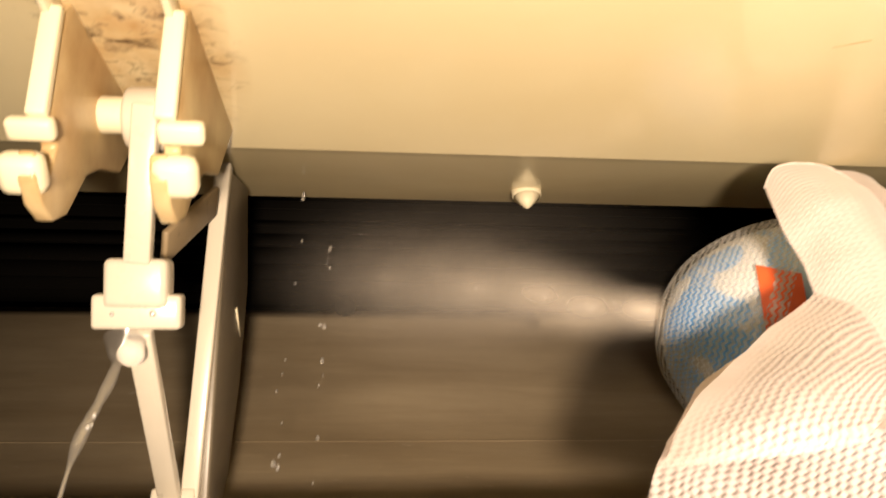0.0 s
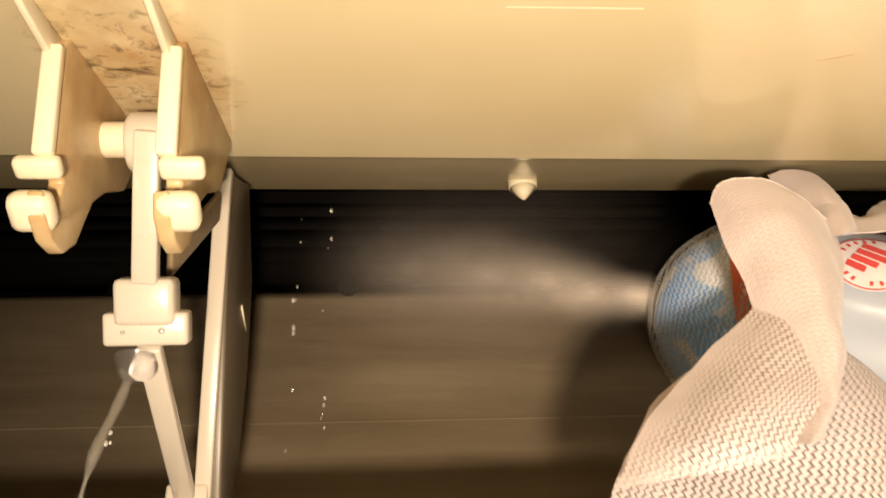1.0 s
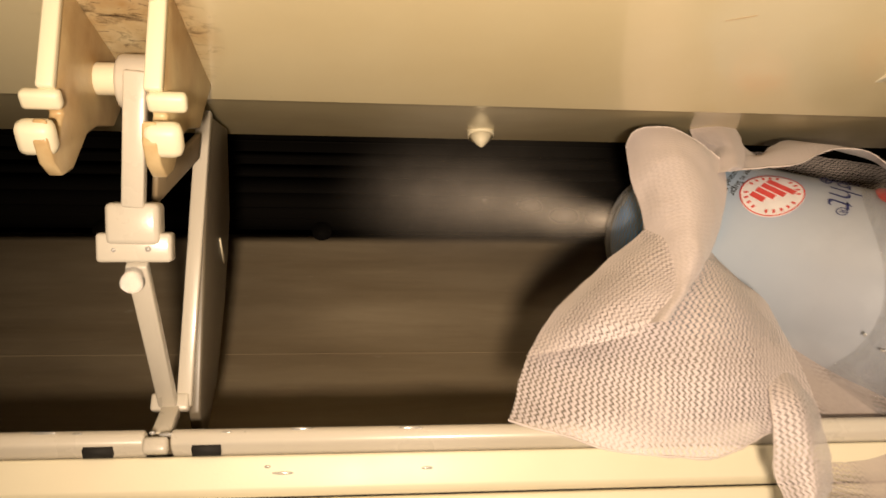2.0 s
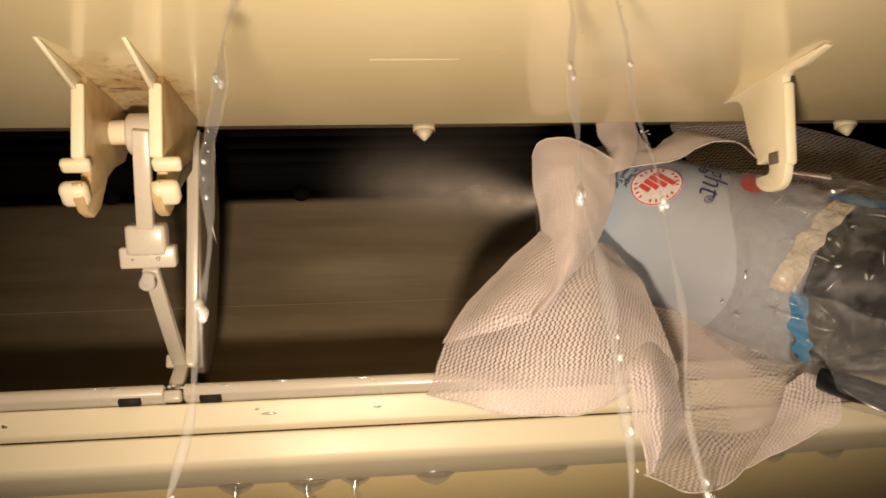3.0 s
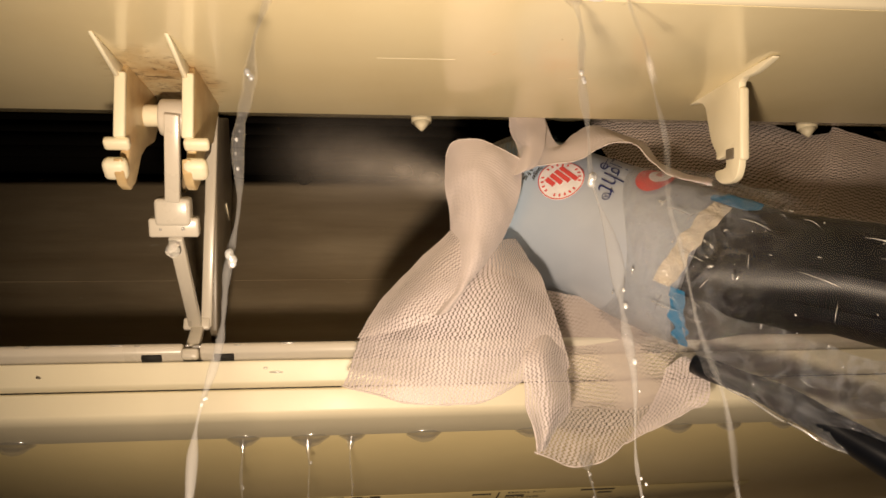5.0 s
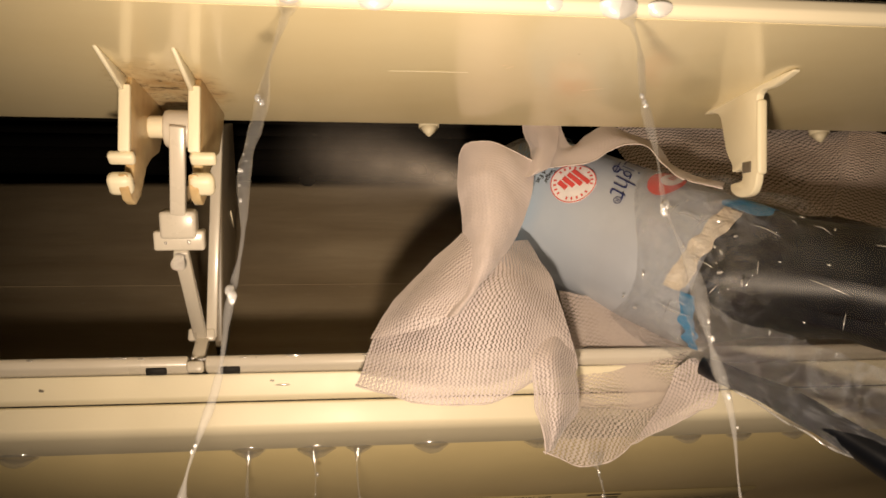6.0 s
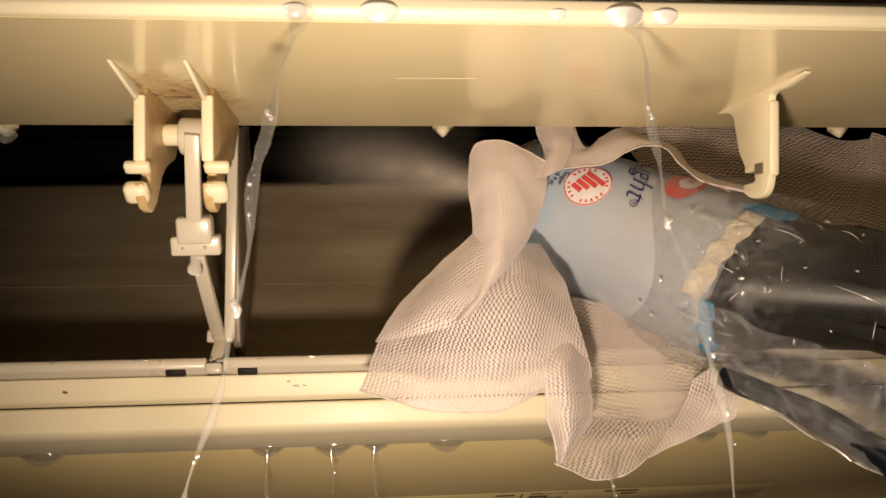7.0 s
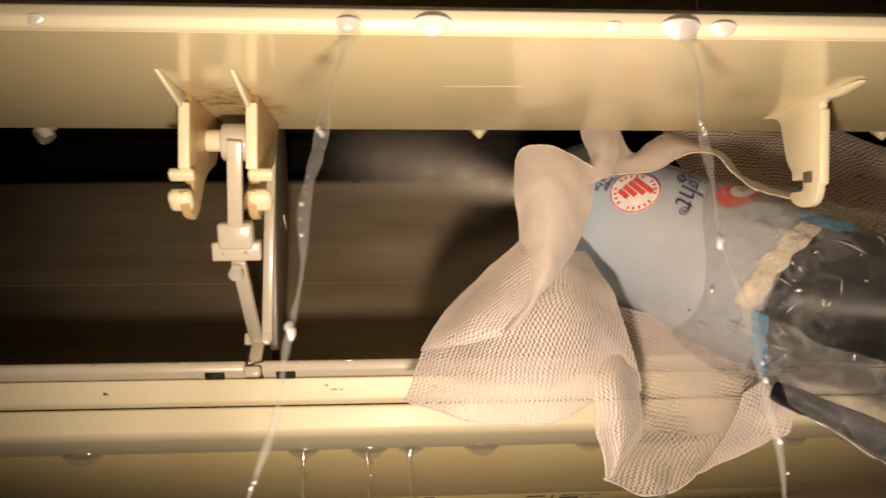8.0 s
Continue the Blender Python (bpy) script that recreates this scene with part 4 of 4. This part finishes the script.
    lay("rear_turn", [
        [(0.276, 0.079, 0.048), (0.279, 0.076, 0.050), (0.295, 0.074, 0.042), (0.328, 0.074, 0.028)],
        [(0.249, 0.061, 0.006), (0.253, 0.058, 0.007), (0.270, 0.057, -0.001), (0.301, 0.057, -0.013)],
        [(0.224, 0.049, -0.032), (0.229, 0.047, -0.032), (0.250, 0.046, -0.040), (0.279, 0.046, -0.051)]], 0.0012, 17, mat=net_far_lightened, hems=("left",))
    lay("edge_spread", [
        [(0.059, 0.044, -0.073), (0.076, 0.044, -0.077), (0.093, 0.044, -0.082), (0.111, 0.042, -0.091)],
        [(0.062, 0.045, -0.098), (0.078, 0.045, -0.099), (0.098, 0.044, -0.099), (0.120, 0.040, -0.107)],
        [(0.062, 0.044, -0.110), (0.079, 0.044, -0.112), (0.098, 0.043, -0.112), (0.118, 0.038, -0.113)],
        [(0.062, 0.044, -0.123), (0.077, 0.044, -0.124), (0.093, 0.042, -0.126), (0.109, 0.036, -0.125)],
        [(0.060, 0.043, -0.136), (0.075, 0.043, -0.137), (0.090, 0.040, -0.139), (0.102, 0.033, -0.138)]], 0.0005, 8, mat=net_veil)
    lay("hanging_pouch", [
        [(0.059, 0.042, -0.135), (0.075, 0.043, -0.136), (0.090, 0.040, -0.138), (0.102, 0.033, -0.137)],
        [(0.043, 0.028, -0.151), (0.061, 0.032, -0.152), (0.077, 0.033, -0.153), (0.094, 0.030, -0.146)],
        [(0.036, 0.022, -0.160), (0.051, 0.024, -0.166), (0.066, 0.026, -0.165), (0.080, 0.027, -0.157)]], 0.0008, 3, mat=net_open, hems=("bottom",))
    lay("side_wing", [
        [(0.107, 0.030, -0.122), (0.116, 0.024, -0.119), (0.123, 0.018, -0.130)],
        [(0.101, 0.032, -0.135), (0.110, 0.022, -0.138), (0.119, 0.018, -0.143)],
        [(0.079, 0.027, -0.157), (0.097, 0.024, -0.151), (0.111, 0.020, -0.145)]], 0.001, 4, hems=("bottom",))
    lay("hanging_tail", [
        [(0.040, 0.008, -0.106), (0.047, 0.010, -0.105), (0.052, 0.014, -0.104)],
        [(0.031, 0.000, -0.125), (0.040, -0.001, -0.124), (0.053, 0.010, -0.122)],
        [(0.032, 0.010, -0.141), (0.040, 0.004, -0.143), (0.053, 0.014, -0.142)],
        [(0.035, 0.014, -0.152), (0.039, 0.008, -0.155), (0.047, 0.016, -0.150)],
        [(0.036, 0.020, -0.161), (0.037, 0.016, -0.161), (0.040, 0.018, -0.159)]], 0.0008, 2, hems=("left",))
    return c


MIST_FROM, MIST_TO = Vector((0.034, 0.076, 0.008)), Vector((-0.054, 0.118, 0.060))
MIST = Matrix.Translation(MIST_FROM) @ (MIST_TO - MIST_FROM).to_track_quat("Z", "Y").to_matrix().to_4x4()


def mist():
    m = tagged(new("spray_mist"), "fine white water mist fanning out of the nozzle", "water mist", kind="stuff")
    rng = random.Random(5)
    verts, faces = [], []
    for k in range(140):
        s = 0.004 + 0.12 * rng.random() ** 1.2
        ang, az = abs(rng.gauss(0, 0.13)), rng.uniform(0, 2 * math.pi)
        out = Vector((math.sin(ang) * math.cos(az) * 1.15, math.sin(ang) * math.sin(az), math.cos(ang)))
        p = out * s + Vector((rng.gauss(0, 0.0016), rng.gauss(0, 0.0016), 0))
        ln, w = rng.uniform(0.0004, 0.0016), rng.uniform(0.00002, 0.00005)
        u = out.orthogonal().normalized() * w
        v = out.cross(u)
        n = len(verts)
        verts += [p - out * ln, p + u, p - u * 0.5 + v * 0.87, p - u * 0.5 - v * 0.87, p + out * ln]
        faces += [(n, n + 2, n + 1), (n, n + 3, n + 2), (n, n + 1, n + 3), (n + 4, n + 1, n + 2), (n + 4, n + 2, n + 3), (n + 4, n + 3, n + 1)]
    me = bpy.data.meshes.new("mist_drops")
    me.from_pydata([tuple(q) for q in verts], [], faces)
    me.materials.append(mist_mat)
    ob = tagged(new("mist_drops", me), kind="stuff")
    ob.parent = m
    face = (MIST.inverted().to_3x3() @ Vector((0.10, -0.86, -0.50))).normalized()
    for k, s in enumerate((0.002, 0.014, 0.030, 0.050, 0.078, 0.112, 0.085)):
        long, wide = (0.020 + 0.42 * s, 0.0085 + 0.27 * s) if k < 6 else (0.11, 0.075)
        up = face.cross(Vector((0, 0, 1))).normalized()
        bm = bmesh.new()
        uvl = bm.loops.layers.uv.new("UVMap")
        c = Vector((0, 0, s)) + face * (0.004 * math.sin(k * 2.1)) + up * (0.025 * s * math.sin(k * 1.7))
        n = 28
        mid = bm.verts.new(c)
        ring = [bm.verts.new(c + Vector((0, 0, 1)) * long * math.cos(a) + up * wide * math.sin(a) - face * 0.002) for a in [2 * math.pi * q / n for q in range(n)]]
        for q in range(n):
            f = bm.faces.new((mid, ring[q], ring[(q + 1) % n]))
            for lp, w in zip(f.loops, (None, q, q + 1)):
                lp[uvl].uv = (0, 0) if w is None else (math.cos(2 * math.pi * w / n), math.sin(2 * math.pi * w / n))
        tagged(part("mist_puff", bm, haze_mats[k], m), kind="stuff")
    return m


# ---- water ----
def bead(r, long=1.5):
    """A hanging drop: round below, drawn out to its neck above; its neck is at the origin."""
    h = r * 2 * long
    prof = [(0.0, r * 0.75), (-h * 0.12, r * 0.72), (-h * 0.3, r * 0.85), (-h * 0.55, r), (-h * 0.78, r * 0.86), (-h * 0.93, r * 0.5), (-h, r * 0.02)]
    if long < 1:
        prof = [(0.0, r * 1.45), (-h * 0.12, r * 1.40), (-h * 0.35, r * 1.12), (-h * 0.62, r * 0.82), (-h * 0.85, r * 0.48), (-h, r * 0.02)]
    return lathe([tuple(q) for q in smooth_line(prof, 3)], 20)


def drop(name, at, r, long=1.3, label="clear water drop hanging from the plastic edge", mat=None, wide=1.0):
    bm = bead(r, long)
    for v in bm.verts:
        v.co.x *= wide * (1 + 0.12 * noise.noise(v.co * 300))
    ob = part(name, bm, mat or water)
    ob.location = at
    return tagged(ob, label, "water drop", group="hanging water drops")


def strand_line(z, seed, lean):
    """Where the middle of a wavering thread lies at height z below its root."""
    x = lean * -z + 0.0012 * math.sin(z * 60 + seed) + 0.0006 * math.sin(z * 170 + seed * 2)
    return x, 0.0008 * math.sin(z * 75 + seed * 3)


def water_strand(at, length, r, seed, lean, label, glints=0):
    """A thread of falling water from its root downwards: clear, uneven, with white beads riding in it as painted
    glints.
    """
    thing = tagged(new("water_strand"), label, "water")
    thing.location = at
    rng = random.Random(seed)
    swell = [(-length * rng.random(), r * rng.uniform(0.1, 0.45), rng.uniform(0.003, 0.008)) for _ in range(int(length / 0.016))]
    prof = [(0.001, r * 2.2), (0.0, r * 1.9), (-0.004, r * 1.1)]
    n = int(length / 0.0018)
    for k in range(3, n + 1):
        z = -length * k / n
        rr = r * (1 - 0.45 * k / n) * (0.14 + 0.75 * abs(noise.noise(Vector((z * 38, seed * 3.1, 0)))) + 0.30 * abs(noise.noise(Vector((z * 120, seed, 5)))))
        prof.append((z, rr + (1 - 0.5 * k / n) * sum(a * math.exp(-((z - c) / w) ** 2) for c, a, w in swell)))
    bm = lathe(prof, 14)
    for v in bm.verts:
        dx, dy = strand_line(v.co.z, seed, lean)
        v.co.x, v.co.y = v.co.x + dx, v.co.y + dy
    part("thread", bm, thread, thing)
    z = -0.006
    for k in range(glints):
        z -= rng.choice((rng.uniform(0.004, 0.010), rng.uniform(0.012, 0.040)))
        if z < -length + 0.01:
            break
        rr = r * rng.choice((0.2, 0.3, 0.45, 0.75)) * rng.uniform(0.8, 1.2)
        bm = bmesh.new()
        for q in range(rng.choice((1, 2, 3))):
            at_bead = Vector((rng.gauss(0, 0.0006), rng.gauss(0, 0.0004), rng.gauss(0, 0.0013))) if q else Vector()
            bmesh.ops.create_icosphere(bm, subdivisions=2, radius=rr * rng.uniform(0.5, 1.0), matrix=Matrix.Translation(at_bead))
        for v in bm.verts:
            v.co *= 1 + 0.35 * noise.noise(v.co * 700 + Vector((k, 0, 0)))
            v.co.z *= 1.4
        dx, dy = strand_line(z, seed, lean)
        bmesh.ops.translate(bm, vec=(dx + rng.gauss(0, 0.0005), dy - 0.001, z), verts=bm.verts)
        part("bead", bm, glint_mat, thing, "bead of water painted white as a glint")
    return thing


LIP_Y, LIP_Z = -0.1392, -0.0606
strands = [
    (water_strand((-0.0640, LIP_Y, LIP_Z), 0.26, 0.0020, 1, -0.13, "clear thread of water running off the front lip", 24), (-0.0640, LIP_Y, LIP_Z), 2.75),
    (water_strand((0.0360, LIP_Y, LIP_Z), 0.26, 0.0018, 2, 0.0, "clear thread of water running off the front lip", 24), (0.0360, LIP_Y, LIP_Z), 2.75),
    (water_strand((0.0470, LIP_Y, LIP_Z), 0.26, 0.0010, 6, -0.02, "thin clear thread of water off the front lip", 9), (0.0470, LIP_Y, LIP_Z), 2.80),
]
for dx, dr in ((-0.0630, 0.0026), (-0.0385, 0.0036), (0.0150, 0.0022), (0.0350, 0.0038), (0.0480, 0.0028), (-0.1500, 0.0020)):
    drop("water_drop", (dx, LIP_Y, LIP_Z + 0.0020), dr * 0.75, 0.75, "wet drop hanging from the front lip, its glare painted white", glare_mat, 1.7)
for dx, dy, dr in ((-0.2090, 0.104, 0.0046), (-0.0960, 0.104, 0.0038), (-0.0620, 0.105, 0.0044), (-0.0400, 0.104, 0.0030), (-0.0020, 0.104, 0.0042), (0.0560, 0.104, 0.0036), (0.1400, 0.105, 0.0036), (0.1700, 0.105, 0.0032), (0.2020, 0.105, 0.0030)):
    drop("water_drop", (dx, dy, -0.1304), dr, 0.62, "wide shallow water drop hanging below the bottom edge", drop_mat, 1.6)
drop("water_drop", (-0.2366, 0.0520, 0.0318), 0.0042, 0.8, "clear water drop hanging from the locating peg")
drop("water_drop", (-0.1178, 0.0015, -0.0712), 0.0034, 1.0, "clear water drop hanging from the vane link")
for k, (sx, sy, sl) in enumerate(((-0.0960, 0.104, 0.10), (-0.0620, 0.105, 0.12), (-0.0400, 0.104, 0.09))):
    water_strand((sx, sy, -0.1330), sl, 0.0012, 4 + k, 0.01, "thin thread of water dripping below the unit", 2)
tail_strand = water_strand((0.0575, 0.0150, -0.1640), 0.09, 0.0020, 9, 0.0, "thread of water dripping off the cloth", 2)
block_strand = water_strand((-0.1190, 0.0010, -0.0720), 0.055, 0.0024, 11, -0.16, "wavering thread of water dripping off the vane link", 4)


def wet_beads():
    """Small flattened beads of water lying on the rail and strip."""
    rng = random.Random(8)
    for k in range(26):
        x = rng.choice((rng.uniform(-0.10, -0.02), rng.uniform(-0.26, 0.0)))
        f = rng.random()
        y, z = (0.0518 + 0.001 * f, -0.0985 - 0.003 * f) if k % 9 else (0.0582 + 0.002 * f, -0.1080 - 0.004 * f)
        bm = bmesh.new()
        bmesh.ops.create_uvsphere(bm, u_segments=12, v_segments=8, radius=1)
        bmesh.ops.transform(bm, matrix=Matrix.Translation((0, 0, 0)) @ Matrix.Diagonal((rng.uniform(0.001, 0.0045), 0.0008, 0.0006, 1)), verts=bm.verts)
        # The sparkle of each bead is painted by its white body.
        ob = part("water_bead", bm, glint_mat)
        ob.location = (x, y, z)
        tagged(ob, "small water bead lying on the wet outlet rail, its sparkle painted white", "water drop", group="beads on the rail")


wet_beads()
for bx, by, bz, br in ((-0.1137, -0.0112, -0.0606, 0.0009), (-0.1108, -0.0108, -0.0618, 0.0007), (-0.1108, -0.0085, -0.0640, 0.0008), (-0.1129, -0.0058, -0.0683, 0.0009), (-0.1223, -0.0060, -0.0689, 0.0006)):
    bm = bmesh.new()
    bmesh.ops.create_uvsphere(bm, u_segments=12, v_segments=8, radius=br)
    block_bead = part("water_bead", bm, glint_mat)
    block_bead.location = (bx, by + 0.0004, bz + 0.0004)
    tagged(block_bead, "small water bead on the vane link, its glint painted white", "water drop", group="beads on the vane link")


def falling_droplets():
    rng = random.Random(21)
    bm = bmesh.new()
    for k in range(34):
        p = Vector((rng.choice((-0.0870, -0.0760)) + rng.gauss(0, 0.0007), 0.050 + rng.gauss(0, 0.001), 0.10 - 0.20 * rng.random()))
        bmesh.ops.create_icosphere(bm, subdivisions=1, radius=rng.uniform(0.0002, 0.0008), matrix=Matrix.Translation(p) @ Matrix.Diagonal((1, 1, rng.uniform(1, 2), 1)))
    return tagged(part("falling_droplets", bm, water), "small clear droplets falling inside the outlet", "water drop", kind="stuff")


droplets = falling_droplets()

bottle = spray_bottle()
film_wrap = film_sleeve()
skirt = film_skirt()
hose = black_hose()
cloth = cloth_pieces()
spray = mist()


# ---- what moves ----
TOOL_CENTRE = Vector((0.08, 0.02, -0.05))
TOOL = [
    (0, (0.0306, -0.0129, -0.0189), (-2.73, -6.45, 10.01)),
    (0.5, (0.0286, -0.0129, -0.0169), (-2.73, -6.45, 10.01)),
    (1, (0.0324, -0.0029, -0.0085), (-4.04, -3.43, 7.31)),
    (2.5, (0.0425, 0.0189, 0.0168), (-1.13, 2.08, 1.17)),
    (3, (0.0378, 0.0054, 0.0040), (-4.07, 1.32, -1.23)),
    (3.5, (0.0144, -0.0183, -0.0186), (-2.53, 1.37, 1.85)),
    (4, (0.0169, -0.0012, -0.0079), (-3.29, -0.24, -2.00)),
    (4.5, (-0.0010, 0.0029, -0.0042), (0.71, -1.65, 0.28)),
    (6, (0.0038, 0.0119, 0.0088), (1.88, -0.68, -1.92)),
    (6.5, (-0.0022, 0.0057, 0.0039), (-0.46, 0.81, -1.04)),
    (7, (0.0, 0.0, 0.0), (0.0, 0.0, 0.0)),
    (7.5, (0.0038, -0.0001, -0.0020), (0.21, -0.71, 0.88)),
    (8, (0.0018, -0.0040, -0.0035), (-0.86, 0.18, 0.65)),
]


def tool_moves(base):
    rows = []
    for t, (x, y, z), turn in TOOL:
        v = Vector([radians(a) for a in turn])
        spin = Matrix.Rotation(v.length, 4, v.normalized()) if v.length > 1e-6 else Matrix.Identity(4)
        rows.append((t, Matrix.Translation(TOOL_CENTRE + Vector((x, y, z))) @ spin @ Matrix.Translation(-TOOL_CENTRE) @ base))
    return rows


def strand_moves(foot, start, seed, early, upright, stop=0.0):
    """The water stays behind the lip until it runs over, then wavers as it falls; its foot drifts along the lip."""
    x, y, z = foot
    rows = [(0.0, pose(early, y, z + 0.262)), (start - 0.2, pose(early, y, z + 0.262)), (start, pose(early, y, z, 0, upright, 0))]
    t, k = start + 0.25, 0
    while t < 7.95:
        k += 1
        g = min(1.0, max(0.0, (t - 4.2) / 1.5))
        rows.append((t, pose(early + (x - early) * g + 0.0012 * math.sin(k * 1.9 + seed), y, z, 0.6 * math.sin(k * 2.3), upright * (1 - g) + 1.5 * math.sin(k * 1.3 + seed), 14 * math.sin(k * 0.9))))
        t += 0.25
    if stop:
        rows = [r for r in rows if r[0] < stop] + [(stop, pose(x, y, z)), (stop + 0.4, pose(x, y, z + 0.262)), (8.0, pose(x, y, z + 0.262))]
    else:
        rows.append((8.0, pose(x, y, z)))
    return rows


def motions():
    for k, (ob, foot, start) in enumerate(strands):
        walk(ob, strand_moves(foot, start, k, (-0.0660, 0.0170, 0.0330)[k], (-7, 2, 2)[k], (0.0, 0.0, 4.9)[k]))
    walk(droplets, [(0.0, pose(0, 0, 0)), (0.6, pose(0, 0, -0.035)), (1.2, pose(0, 0, -0.08)), (1.7, pose(0, 0, -0.6)), (2.2, pose(0, 0, -2.05)), (8.0, pose(0, 0, -2.05))])
    walk(tail_strand, tool_moves(pose(0.0575, 0.0150, -0.1640)))
    walk(block_strand, [(0.0, pose(-0.1190, 0.0010, -0.0720)), (0.5, pose(-0.1190, 0.0010, -0.0720, 2, -5, 30)), (1.0, pose(-0.1186, 0.0010, -0.0740, 0, 4, 50)),
                        (1.2, pose(-0.1186, 0.0010, -0.0900, 0, 4, 50)), (1.6, pose(-0.1186, 0.0010, -0.70, 0, 4, 50)), (1.9, pose(-0.1186, 0.0010, -2.10, 0, 4, 50)), (8.0, pose(-0.1186, 0.0010, -2.10, 0, 4, 50))])
    walk(bottle, tool_moves(BOTTLE))
    walk(film_wrap, tool_moves(BOTTLE))
    walk(skirt, tool_moves(Matrix.Identity(4)))
    walk(hose, tool_moves(Matrix.Identity(4)))
    hinge = Vector((0.045, 0.020, -0.050))
    swing = {0.0: 10.5, 0.5: 8.5, 1.0: 4.5}
    slide = {0.0: (0.004, 0, 0.003)}
    walk(cloth, [(t, Matrix.Translation(slide.get(t, (0, 0, 0))) @ m @ Matrix.Translation(hinge) @ pose(0, 0, 0, 0, swing.get(t, 0), 0) @ Matrix.Translation(-hinge)) for t, m in tool_moves(Matrix.Identity(4))])
    walk(spray, tool_moves(MIST))


motions()
